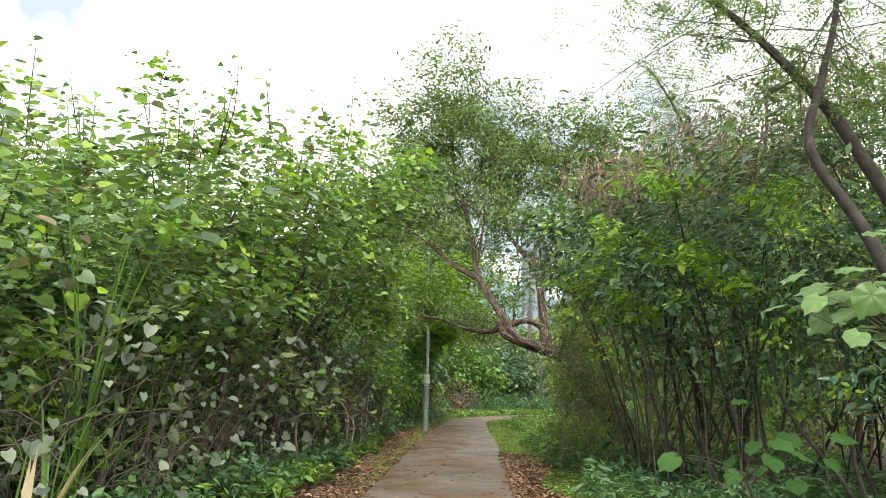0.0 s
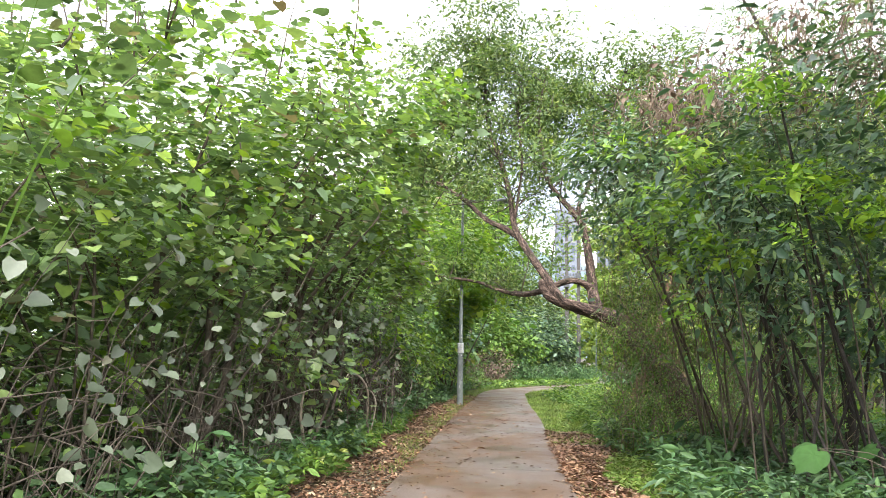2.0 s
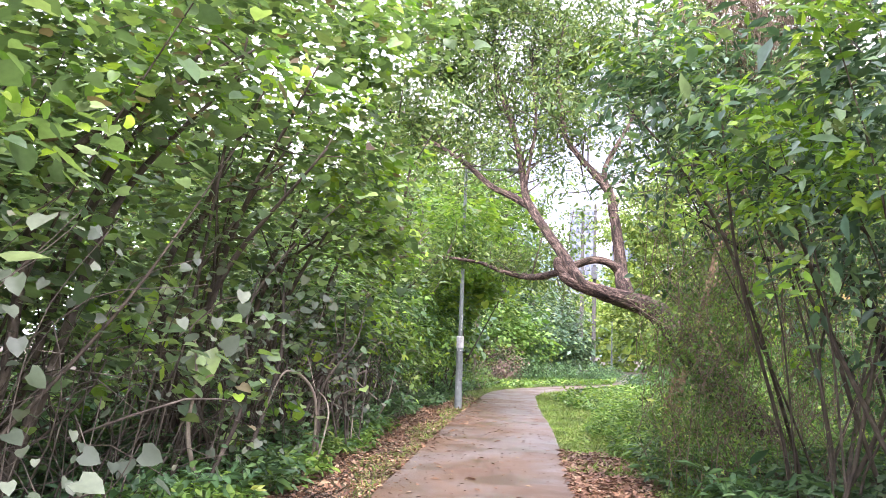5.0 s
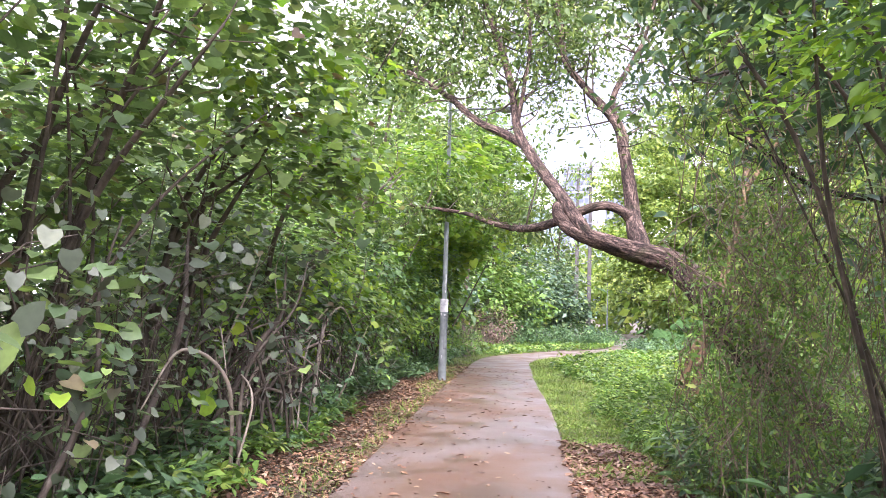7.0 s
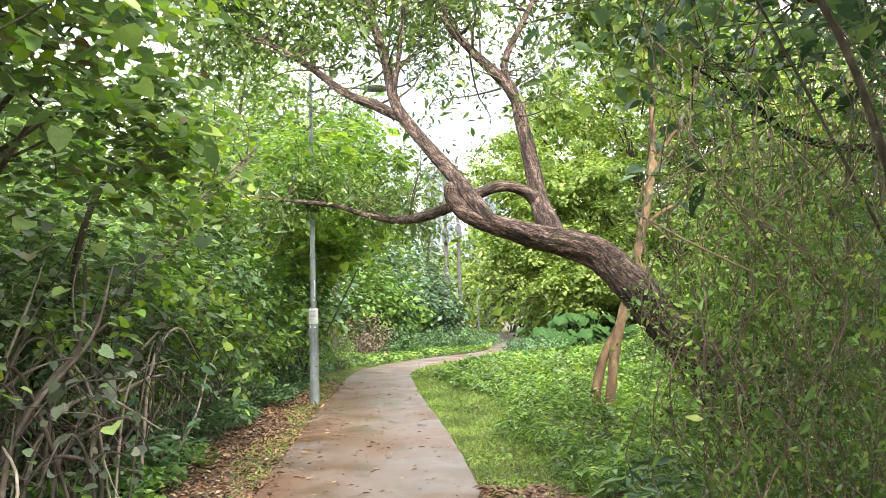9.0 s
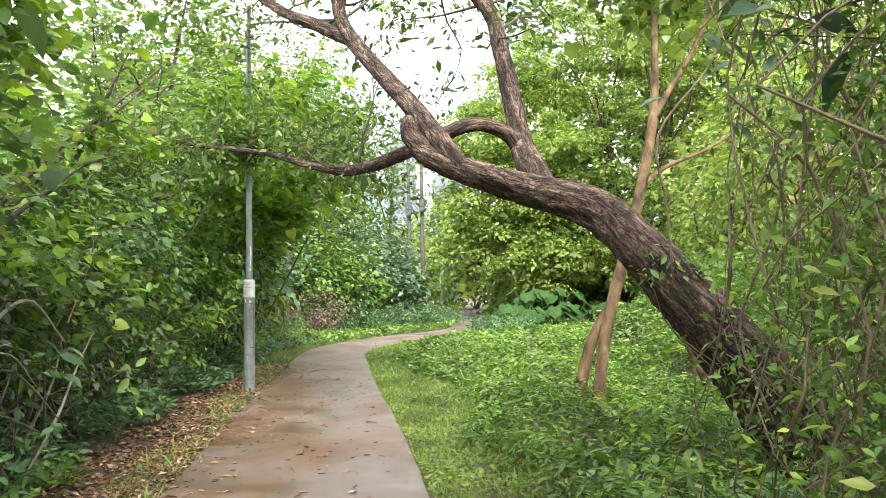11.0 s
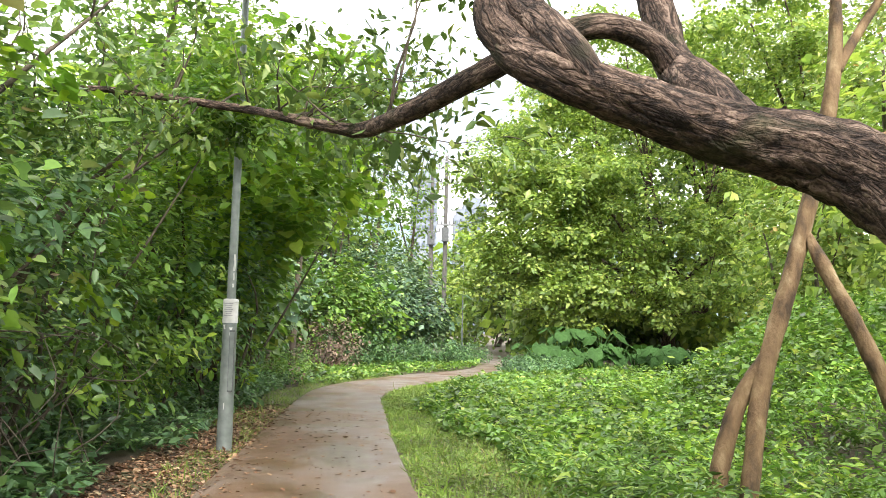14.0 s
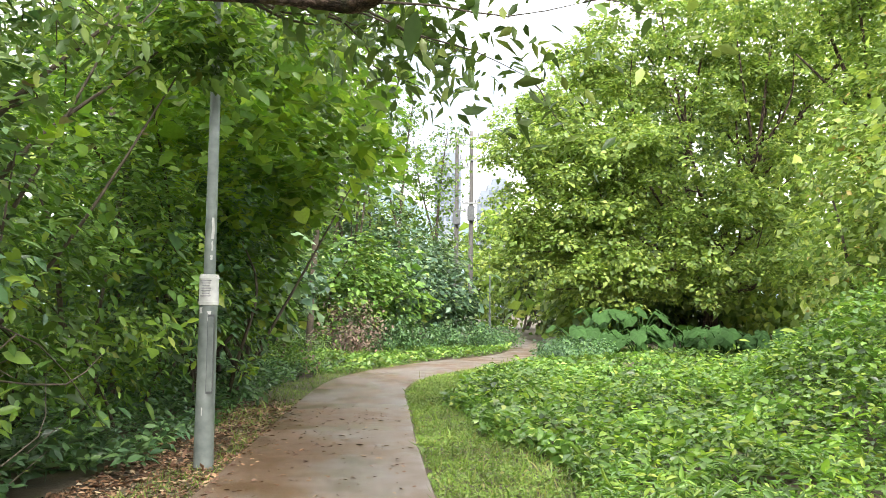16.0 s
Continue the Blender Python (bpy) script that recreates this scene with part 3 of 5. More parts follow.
def leaning_tree():
    rng = np.random.default_rng(11)
    tree = thing("leaning_tree", (3.45, 19.0, 0), "old leaning tree with furrowed brown bark arching over the path", "tree")
    part("trunk", tube([(3.6, 18.95, -0.2, 0.46), (3.38, 19.05, 0.25, 0.37), (3.03, 19.18, 0.78, 0.32), (2.77, 19.3, 1.14, 0.29), (2.43, 19.43, 1.6, 0.252), (2.15, 19.6, 1.98, 0.225),
                        (1.88, 19.8, 2.31, 0.198), (1.6, 19.9, 2.48, 0.178), (1.25, 20, 2.58, 0.156), (0.82, 20, 2.71, 0.132), (0.45, 19.98, 2.83, 0.122), (0.2, 20.1, 2.98, 0.108), (0.08, 20.18, 3.12, 0.07)],
                       40, 0.035, 0.12, 1, 14, True), BARK, tree)
    limbs = {
        "main_limb": [(0.58, 19.98, 2.74, 0.09), (0.4, 19.97, 2.98, 0.105), (0.09, 20.45, 3.51, 0.097), (-0.35, 21.2, 4.2, 0.09), (-0.68, 21.9, 4.85, 0.082), (-0.88, 22.8, 5.88, 0.074),
                      (-1.21, 23.8, 7.1, 0.075), (-1.65, 24.7, 8.4, 0.06), (-1.85, 25.4, 10.2, 0.045), (-1.8, 26, 12, 0.02)],
        "left_limb": [(-0.6, 21.75, 4.6, 0.07), (-1.0, 22.05, 4.88, 0.075), (-1.47, 22.3, 5.15, 0.065), (-2.06, 22.8, 5.72, 0.055), (-2.7, 23.3, 6.24, 0.045), (-3.9, 24, 7.07, 0.025), (-4.6, 24.4, 7.9, 0.012)],
        "upright_limb": [(1.36, 20.05, 2.55, 0.15), (1.27, 20.4, 2.9, 0.14), (1.26, 20.9, 3.24, 0.125), (1.22, 21.1, 3.67, 0.11), (1.13, 21.4, 4.38, 0.1), (1.02, 21.6, 4.93, 0.09), (0.5, 22, 5.65, 0.065), (0.13, 22.4, 6.27, 0.06),
                         (0.05, 22.8, 6.9, 0.05), (-0.1, 23.2, 8.2, 0.035), (0.1, 23.6, 9.8, 0.015)],
        "fork_limb": [(1.04, 21.58, 4.85, 0.07), (0.96, 21.8, 5.42, 0.055), (1.36, 22.3, 6.3, 0.045), (1.6, 22.6, 6.9, 0.035), (1.9, 23, 8.2, 0.022), (2.3, 23.4, 9.6, 0.01)],
        "low_limb": [(1.26, 20.78, 3.08, 0.085), (1.08, 20.72, 3.29, 0.08), (0.75, 20.66, 3.37, 0.075), (0.38, 20.76, 3.27, 0.075), (0.03, 21.05, 3.15, 0.075), (-0.34, 21.7, 3.12, 0.072), (-0.71, 22.6, 3.2, 0.068), (-0.95, 22.8, 3.25, 0.052),
                     (-1.31, 23.05, 3.37, 0.044), (-1.75, 23.55, 3.57, 0.038), (-2.1, 23.7, 3.65, 0.038), (-2.75, 23.75, 3.74, 0.035), (-3.5, 23.9, 3.84, 0.028), (-4.4, 24.2, 3.85, 0.012)],
        "thin_limb": [(-0.72, 21.95, 4.9, 0.04), (-0.62, 22.3, 5.8, 0.036), (-0.55, 22.8, 6.9, 0.03), (-0.7, 23.3, 8.4, 0.02), (-0.6, 23.8, 9.6, 0.008)],
    }
    for k, (nm, pts) in enumerate(limbs.items()):
        part(nm, tube(pts, 18, 0.06, 0.09, k + 3, 11, True), BARK, tree)
    part("broken_knob", tube([(0.22, 20.1, 2.98, 0.1), (0.08, 20.15, 3.15, 0.095), (0.05, 20.16, 3.3, 0.075), (0.06, 20.16, 3.35, 0.025)], 16, 0.04, 0.16, 9, 14, True), BARK, tree, "broken limb stub")
    # side branches with leaves
    twigs, centres = [], []
    def side(origin, direction, length, r):
        q = np.array(origin, float)
        d = unit(np.array(direction, float))
        rows = [(*q, r)]
        for s in range(4):
            d = unit(d + rng.normal(0, 0.22, 3) + np.array((0, 0, 0.05)))
            q = q + d * length / 4
            rows.append((*q, r * (1 - 0.22 * (s + 1))))
            if s > 0:
                centres.append(q.copy())
        twigs.append(tube(rows, 5, 0.2))
        return q
    for nm, lo, count, ln in (("main_limb", 4, 40, 1.5), ("left_limb", 2, 24, 1.0), ("upright_limb", 5, 36, 1.3), ("fork_limb", 2, 23, 1.1), ("thin_limb", 1, 22, 1.0)):
        c = curve_points(limbs[nm], 0.1)
        c = c[int(len(c) * 0.28):]
        for _ in range(count):
            q = c[int(rng.integers(len(c)))]
            d = unit(rng.normal(0, 1, 3) * (1, 1, 0.6) + (0, 0, 0.35))
            tip = side(q[:3], d, ln * rng.uniform(0.6, 1.3), 0.02)
            side(tip, d + rng.normal(0, 0.7, 3), ln * 0.5, 0.01)
    low = curve_points(limbs["low_limb"], 0.1)
    for _ in range(17):
        q = low[int(rng.integers(int(len(low) * 0.35), len(low)))]
        side(q[:3], (rng.normal(0, 0.5), rng.normal(0, 0.5), 1.0), rng.uniform(0.5, 1.6), 0.014)
    for _ in range(22):
        q = low[int(rng.integers(int(len(low) * 0.75), len(low)))]
        side(q[:3], (rng.normal(0, 0.5), rng.normal(0, 0.5), -0.7), rng.uniform(0.3, 0.8), 0.008)
    for _ in range(13):
        tip = side(low[int(len(low) * rng.uniform(0.5, 0.62))][:3], (rng.uniform(0.2, 1.0), rng.normal(0.2, 0.4), -0.08), rng.uniform(0.8, 1.7), 0.012)
        side(tip, (rng.normal(0.3, 0.5), rng.normal(0, 0.5), -0.3), 0.5, 0.006)
    part("twig_growth", joined(twigs), STEM, tree, kind="stuff")
    c = np.array(centres)
    o = unit(rng.normal(0, 1, c.shape) + (0, 0, 0.2))
    leaf = [sprig_leaves(c, o, 17, (0.2, 0.2, 0.16), 0.1, SMALLOVAL, rng, 0.5, 0.5)]
    crown = [((-1.8, 25.2, 11.6), (1.5, 1.8, 1.9), 70), ((0.4, 24.8, 10.2), (1.7, 1.8, 1.6), 62), ((-1.4, 25, 9.4), (2.2, 2.0, 1.6), 66), ((2.3, 24.4, 9.2), (1.6, 1.8, 1.7), 58), ((-3.4, 24.6, 8.0), (1.5, 1.5, 1.2), 44),
             ((0.9, 24.8, 8.6), (1.8, 1.6, 1.2), 44), ((-2.6, 25, 9.6), (1.4, 1.5, 1.5), 40), ((2.7, 24, 7.8), (1.2, 1.2, 1.0), 30), ((-0.8, 25.2, 8.0), (1.4, 1.2, 0.8), 26), ((-2.2, 24.4, 7.0), (1.1, 1.0, 0.7), 16), ((-3.4, 24, 6.6), (1.1, 1.1, 0.7), 18),
             ((-3.5, 24.4, 9.9), (1.3, 1.3, 1.7), 44), ((-4.2, 24.2, 7.2), (1.0, 1.0, 1.0), 24), ((3.7, 23.8, 9.2), (1.4, 1.3, 1.9), 50), ((3.3, 23.4, 6.5), (0.9, 0.9, 0.9), 20)]
    for cen, rad, n in crown:
        q, d = crown_points(n, cen, rad, rng, 0.35, 0.35)
        leaf.append(sprig_leaves(q, d, 66, (0.25, 0.25, 0.18), 0.13, SMALLOVAL, rng, 0.6, 0.45))
    part("crown", joined(leaf), G_CROWN, tree, "dark green leaves with sky gaps", kind="stuff")


leaning_tree()


def trunk_creeper():
    """Small leaves that climb over the foot of the leaning trunk."""
    rng = np.random.default_rng(13)
    c = curve_points([(3.4, 19.05, 0.15, 0.4), (3.03, 19.18, 0.78, 0.35), (2.77, 19.3, 1.14, 0.32), (2.43, 19.43, 1.6, 0.29), (2.15, 19.6, 1.98, 0.26)], 0.05)
    k = (len(c) * rng.uniform(0, 1, 420) ** 1.7).astype(int)
    a = rng.uniform(0, 6.28, 420)
    o = np.stack([np.cos(a) * 0.75, np.sin(a), np.cos(a) * 0.65], 1)
    keep = noise_mask(c[k, :3] + o, 2.2) & (o[:, 2] > -0.45)
    q, o = (c[k, :3] + o * c[k, 3:4])[keep], o[keep]
    ob = thing("trunk_creeper", (3.4, 19.05, 0), "small-leaved green creeper on the foot of the trunk", "vine")
    part("foliage", sprig_leaves(q, o, 9, (0.06, 0.06, 0.07), 0.06, OVAL, rng, 0.5, 0.4), G_HERB, ob, kind="stuff")
    for _ in range(5):
        i0 = int(rng.integers(0, len(c) // 2))
        i1 = min(len(c) - 1, i0 + int(rng.integers(14, 30)))
        rows, a0 = [], rng.uniform(2.4, 4.6)
        for i in range(i0, i1, 4):
            a1 = a0 + 0.4 * math.sin(i * 0.35)
            rows.append((c[i, 0] + math.cos(a1) * 0.7 * c[i, 3], c[i, 1] + math.sin(a1) * c[i, 3], c[i, 2] + math.cos(a1) * 0.6 * c[i, 3], 0.0045))
        part("stem", tube(rows, 5, 0.1), TENDRIL, ob)


def noise_mask(p, scale):
    return np.array([noise.noise(Vector(q) * scale) > -0.05 for q in p])


trunk_creeper()


def prop_tree():
    """Slender smooth tree whose stems cross behind the leaning trunk."""
    rng = np.random.default_rng(4)
    ob = thing("slender_tree", (2.55, 22.8, 0), "slender tree with smooth tan forked stems", "tree")
    stems = [[(2.45, 22.85, -0.1, 0.1), (2.55, 22.9, 0.4, 0.085), (2.74, 23, 1.32, 0.085), (3.05, 23, 2.38, 0.08), (3.39, 23, 3.84, 0.07), (3.5, 23.1, 5.3, 0.05), (3.6, 23.3, 7.5, 0.02)],
             [(2.3, 23.1, -0.1, 0.095), (2.38, 23.1, 0.5, 0.09), (2.55, 23.08, 1.05, 0.075), (2.8, 23.0, 1.5, 0.06)],
             [(4.05, 22.4, -0.1, 0.085), (3.75, 22.6, 0.75, 0.08), (3.44, 22.7, 1.57, 0.075), (3.16, 22.9, 2.31, 0.06), (3.12, 22.98, 2.52, 0.02)],
             [(3.42, 23, 3.95, 0.055), (3.62, 23, 4.3, 0.045), (4.05, 23, 5.0, 0.035), (4.6, 23.1, 6.2, 0.02)],
             [(3.2, 23.05, 3.0, 0.035), (3.6, 23.1, 3.3, 0.03), (4.3, 23.2, 3.6, 0.025), (5.2, 23.3, 4.2, 0.012)]]
    for k, s in enumerate(stems):
        part("stem", tube([(*q[:3], q[3] * 0.92) for q in s], 16, 0.06, 0.13, k, 9), SMOOTHBARK, ob)
    q, d = crown_points(80, (4.2, 23.6, 7.2), (1.8, 1.8, 1.6), rng, 0.3, 0.3)
    part("crown", sprig_leaves(q, d, 40, (0.3, 0.3, 0.25), 0.13, HEART, rng), G_CAMPHOR, ob, kind="stuff")


prop_tree()

# ---------------------------------------------------------------- lamp post


def straight(a, b, r0, r1=None, sides=16):
    a, b = np.array(a, float), np.array(b, float)
    return tube([(*a, r0), (*(a * 0.98 + b * 0.02), r0), (*(a * 0.02 + b * 0.98), r1 or r0), (*b, r1 or r0)], sides, 50)


def box_mesh(lo, hi, bevel=0.0):
    bm = bmesh.new()
    bmesh.ops.create_cube(bm, size=1)
    lo, hi = np.array(lo, float), np.array(hi, float)
    for v in bm.verts:
        v.co = Vector(lo + (np.array(v.co) + 0.5) * (hi - lo))
    if bevel:
        bmesh.ops.bevel(bm, geom=bm.edges[:], offset=bevel, segments=2, affect="EDGES")
    bmesh.ops.triangulate(bm, faces=bm.faces[:])
    bm.verts.index_update()
    v = np.array([tuple(q.co) for q in bm.verts])
    t = np.array([[q.index for q in f.verts] for f in bm.faces])
    bm.free()
    return v, t


def lamp_post(x, y, h, label, notice=True, arm=1.2):
    ob = thing("lamp_post", (x, y, 0), label, "lamp post", "lamp posts on the footpath")
    part("base_shaft", straight((x, y, -0.1), (x, y, 1.62), 0.1, 0.09, 24), GALV, ob)
    part("collar", straight((x, y, 1.6), (x, y, 1.68), 0.085, 0.07, 24), GALV, ob)
    part("upper_shaft", straight((x, y, 1.66), (x, y, h), 0.06, 0.042, 20), GALV, ob)
    part("access_door", box_mesh((x + 0.03, y - 0.108, 0.75), (x + 0.085, y - 0.06, 1.5), 0.004), GALV, ob, "flush access door with dark gaps", smooth=False)
    part("outreach_arm", tube([(x, y, h - 0.12, 0.025), (x + arm * 0.25, y, h - 0.06, 0.025), (x + arm * 0.6, y, h - 0.05, 0.022), (x + arm, y, h - 0.06, 0.02)], 10, 0.1), STEEL, ob)
    lan = tube([(x + arm - 0.1, y, h - 0.06, 0.03), (x + arm, y, h - 0.06, 0.07), (x + arm + 0.3, y, h - 0.07, 0.085), (x + arm + 0.45, y, h - 0.08, 0.03)], 14, 0.06)
    part("lantern", lan, STEEL, ob)
    if notice:
        part("door_gap", box_mesh((x + 0.024, y - 0.1, 0.73), (x + 0.09, y - 0.06, 1.52)), EQUIP, ob, "dark gap round the access door", smooth=False)
        p = straight((x, y, 1.64), (x, y, 1.9), 0.099, 0.097, 24)
        note = part("notice", p, PAPER, ob, "weathered white paper notice wrapped round the shaft")
        part("top_tape", straight((x, y, 1.885), (x, y, 1.925), 0.104, 0.092, 20), PAPER, note)
        part("bottom_tape", straight((x, y, 1.615), (x, y, 1.65), 0.1, 0.104, 20), PAPER, note)
        for k in range(7):
            z = 1.86 - k * 0.026
            w = 0.06 - 0.01 * (k % 3)
            part("print_line", box_mesh((x - w, y - 0.102, z), (x + w * 0.8, y - 0.08, z + 0.008)), INK, note, smooth=False)
        flake_rng = np.random.default_rng(44)
        for a, z, w, h0 in ((0.35, 1.5, 0.3, 0.11), (0.75, 1.36, 0.16, 0.2), (-0.55, 1.56, 0.25, 0.06), (0.5, 2.1, 0.3, 0.05), (0.6, 2.4, 0.28, 0.22), (0.55, 2.22, 0.2, 0.1), (0.9, 1.15, 0.14, 0.16), (-0.1, 0.55, 0.1, 0.08)):
            r = (0.0985 if z < 1.6 else 0.0625) + 0.001
            vs, ts = [], []
            for q in range(5):
                z0 = z + h0 * (q / 4 - 0.5)
                a0, a1 = a - w * flake_rng.uniform(0.3, 1), a + w * flake_rng.uniform(0.3, 1)
                vs += [(x + r * math.sin(a0), y - r * math.cos(a0), z0), (x + r * math.sin((a0 + a1) / 2), y - r * math.cos((a0 + a1) / 2), z0), (x + r * math.sin(a1), y - r * math.cos(a1), z0)]
            for q in range(4):
                for c in range(2):
                    b = q * 3 + c
                    ts += [(b, b + 1, b + 4), (b, b + 4, b + 3)]
            part("paper_scrap", (np.array(vs), np.array(ts)), PAPER, ob, "torn white paper remnant stuck to the shaft")
    return ob


lamp_post(-2.66, 26.8, 6.6, "grey painted steel lamp post with a paper notice")
lamp_post(4.22, 86, 7.2, "pale grey steel lamp post beyond the bend", False)


def utility_pole(x, y, h, seed):
    ob = thing("utility_pole", (x, y, 0), "weathered timber utility pole with crossarms and fittings", "utility pole", "utility poles")
    part("pole", tube([(x, y, -0.3, 0.2), (x, y, h * 0.5, 0.17), (x, y, h, 0.13)], 14, 0.5, 0.03, seed), TIMBER, ob)
    for z, w in ((h - 0.5, 1.1), (h - 2.2, 0.9), (h - 5.5, 0.7)):
        arm = part("crossarm", box_mesh((x - w, y - 0.24, z - 0.07), (x + w, y - 0.12, z + 0.07), 0.01), STEEL, ob, smooth=False)
        for k in (-0.9, -0.45, 0.45, 0.9):
            part("insulator", tube([(x + k * w, y - 0.18, z + 0.05, 0.03), (x + k * w, y - 0.18, z + 0.13, 0.07), (x + k * w, y - 0.18, z + 0.2, 0.04), (x + k * w, y - 0.18, z + 0.32, 0.06)], 8, 0.05), EQUIP, arm)
    part("cabinet", box_mesh((x - 0.3, y - 0.5, h * 0.55), (x + 0.25, y - 0.15, h * 0.55 + 1.1), 0.03), EQUIP, ob, smooth=False)
    return ob


utility_pole(1.15, 78, 14.6, 1)
utility_pole(2.25, 78.3, 15.2, 2)


def cable(a, b, sag):
    a, b = np.array(a, float), np.array(b, float)
    rows = []
    for u in np.linspace(0, 1, 9):
        q = a + (b - a) * u
        rows.append((q[0], q[1], q[2] - sag * 4 * u * (1 - u), 0.02))
    ob = tagged(new("overhead_cable", tri_mesh("overhead_cable", *tube(rows, 5, 2.0), EQUIP)), "thin black overhead cable on the utility poles", "cable", "overhead cables")
    return ob


for z in (14.1, 12.4):
    cable((1.15, 78, z), (-22, 84, z + 0.3), 0.5)
    cable((2.25, 78.3, z + 0.5), (26, 84, z + 0.6), 0.5)

# ---------------------------------------------------------------- thicket on the left of the path


def shrub_twigs(x, y, h, rx, ry, seed):
    """Bare crossing sticks low in the thicket."""
    rng = np.random.default_rng(seed)
    rows = []
    for _ in range(105):
        fx, fy = x + rng.uniform(-0.1, 0.85) * rx, y + rng.uniform(-1, 1) * ry
        a, ln = rng.uniform(0, 6.28), rng.uniform(0.6, 2.2)
        e = np.array((min(fx + 0.5 * math.cos(a) * ln, path_left(fy) - 0.75), fy + 1.1 * math.sin(a) * ln, ln * rng.uniform(0.3, 0.85)))
        f = np.array((min(fx, path_left(fy) - 0.8), fy, -0.03 if rng.uniform() < 0.5 else rng.uniform(0.3, 1.6)))
        m = (e + f) / 2 + rng.normal(0, 0.2, 3) + (0, 0, 0.15)
        r = rng.uniform(0.003, 0.011)
        rows.append(tube([(*f, r), (*m, r * 0.8), (*e, r * 0.35)], 5, 0.3))
    ob = thing("stick_tangle", (x + rx * 0.6, y, 0), "tangle of thin bare grey sticks under the shrub", "sticks", "bare sticks in the thicket")
    part("stick_tangle", joined(rows), STICK, ob, kind="stuff")


def grey_spray(y, seed):
    """Drooping grey leaves on thin arching twigs at the face of the thicket."""
    rng = np.random.default_rng(seed)
    rows, pts = [], []
    for _ in range(20):
        fy = y + rng.uniform(-1.3, 1.3)
        edge = path_left(fy)
        f = np.array((edge - rng.uniform(1.5, 2.1), fy, -0.03))
        e = np.array((edge - rng.uniform(0.85, 1.15), fy + rng.normal(0, 0.5), rng.uniform(0.5, 2.4)))
        m = (f + e) / 2 + (-0.1, rng.normal(0, 0.2), rng.uniform(0.3, 0.7))
        r = rng.uniform(0.004, 0.009)
        rows.append(tube([(*f, r), (*m, r * 0.8), (*e, r * 0.4)], 5, 0.2))
        pts += [e] if rng.uniform() < 0.75 else [e, (m + e) / 2]
    q = np.array(pts)
    ob = thing("grey_leaf_spray", (path_left(y) - 1.6, y, 0), "thin arching twigs with drooping grey-green heart leaves", "branch", "grey leaf sprays in the thicket")
    part("stick_tangle", joined(rows), STICK, ob, "pale grey twigs", kind="stuff")
    part("foliage", sprig_leaves(q, unit(rng.normal(0, 0.5, q.shape) + (0.8, -0.5, 0.0)), 3, (0.13, 0.13, 0.14), 0.08, HEART, rng, 0.5, 0.7, keep=lambda p: off_path(p, 0.62, 2.9)), G_GREY, ob, kind="stuff")


for k in range(8):
    grey_spray(3.4 + 2.1 * k, 1500 + k)

HEDGE = "broad-leaved shrubs of the left thicket"
for k, (x, y, h, rx, ry, z0, n) in enumerate([(-5.0, 0.8, 3.3, 2.0, 2.2, 0, 200), (-4.75, 4.0, 3.8, 2.0, 2.0, 0, 290), (-4.7, 7.0, 4.8, 1.95, 2.1, 0, 300), (-4.7, 10.2, 5.7, 1.9, 2.1, 0.1, 280),
                                              (-4.6, 13.2, 6.0, 1.95, 2.1, 0.3, 240), (-4.7, 16.2, 5.2, 2.0, 2.1, 0.2, 210), (-4.8, 19.4, 4.2, 2.0, 2.2, 0.3, 150), (-5.0, 22.6, 4.6, 2.0, 2.2, 0.3, 150)]):
    shrub("broadleaf_shrub", "dense tangled shrub with heart-shaped green leaves and dead twigs", "shrub", HEDGE, x, y, h, rx, ry, z0, int(n * (0.95 if k < 5 else 0.8)), 28, 0.092, HEART, G_HEART, 100 + k, 20 if k < 5 else 9,
          shoot=24 if k > 1 else 7, accents=(G_BRIGHT, 170, 7, 0.092, HEART, 0.8), spread=0.27, shell=0.25, base=(x + 0.7, y), stem_r=0.018, up=1.5, droop=0.1, bump=0.6, face=0.25,
          extra=[((-3.1, y + 0.6, h - 1.5), (1.5, 1.7, 1.5), (44, 70, 56, 22)[k - 2])] + ([((-2.6, 14.9, 3.75), (0.9, 1.2, 0.8), 26), ((-2.4, 14.2, 5.7), (1.2, 1.4, 1.0), 55)] if k == 4 else [((-2.9, 17.3, 3.5), (0.8, 1.0, 0.8), 30)] if k == 5 else []) if 2 <= k <= 5 else ())
    shrub_twigs(x, y, h, rx, ry, 150 + k)
    if k >= 3:
        limb_rng = np.random.default_rng(180 + k)
        bough = thing("bare_bough", (x + 0.4, y, 0), "dark bare bough reaching through the shrub foliage", "branch", "dark boughs in the thicket")
        for _ in range(4):
            a = np.array((x + 0.4 + limb_rng.normal(0, 0.2), y + limb_rng.normal(0, 0.3), -0.05))
            e = np.array((x + limb_rng.uniform(1.4, 2.4), y + limb_rng.normal(0, 1.4), limb_rng.uniform(2.9, 4.8)))
            m = a * 0.45 + e * 0.55 + (-0.35, limb_rng.normal(0, 0.3), limb_rng.uniform(0.1, 0.6))
            part("limb", tube([(*a, 0.05), (*(a * 0.6 + m * 0.4 + limb_rng.normal(0, 0.08, 3)), 0.045), (*m, 0.035), (*e, 0.01)], 8, 0.12, 0.08, k), STEM, bough)
            for s in (0.3, 0.6, 0.85):
                q = m + (e - m) * s
                f = q + limb_rng.normal(0, 0.35, 3) + (0, 0, 0.2)
                part("limb", tube([(*q, 0.012), (*((q + f) / 2 + limb_rng.normal(0, 0.05, 3)), 0.009), (*f, 0.004)], 5, 0.2), STEM, bough)
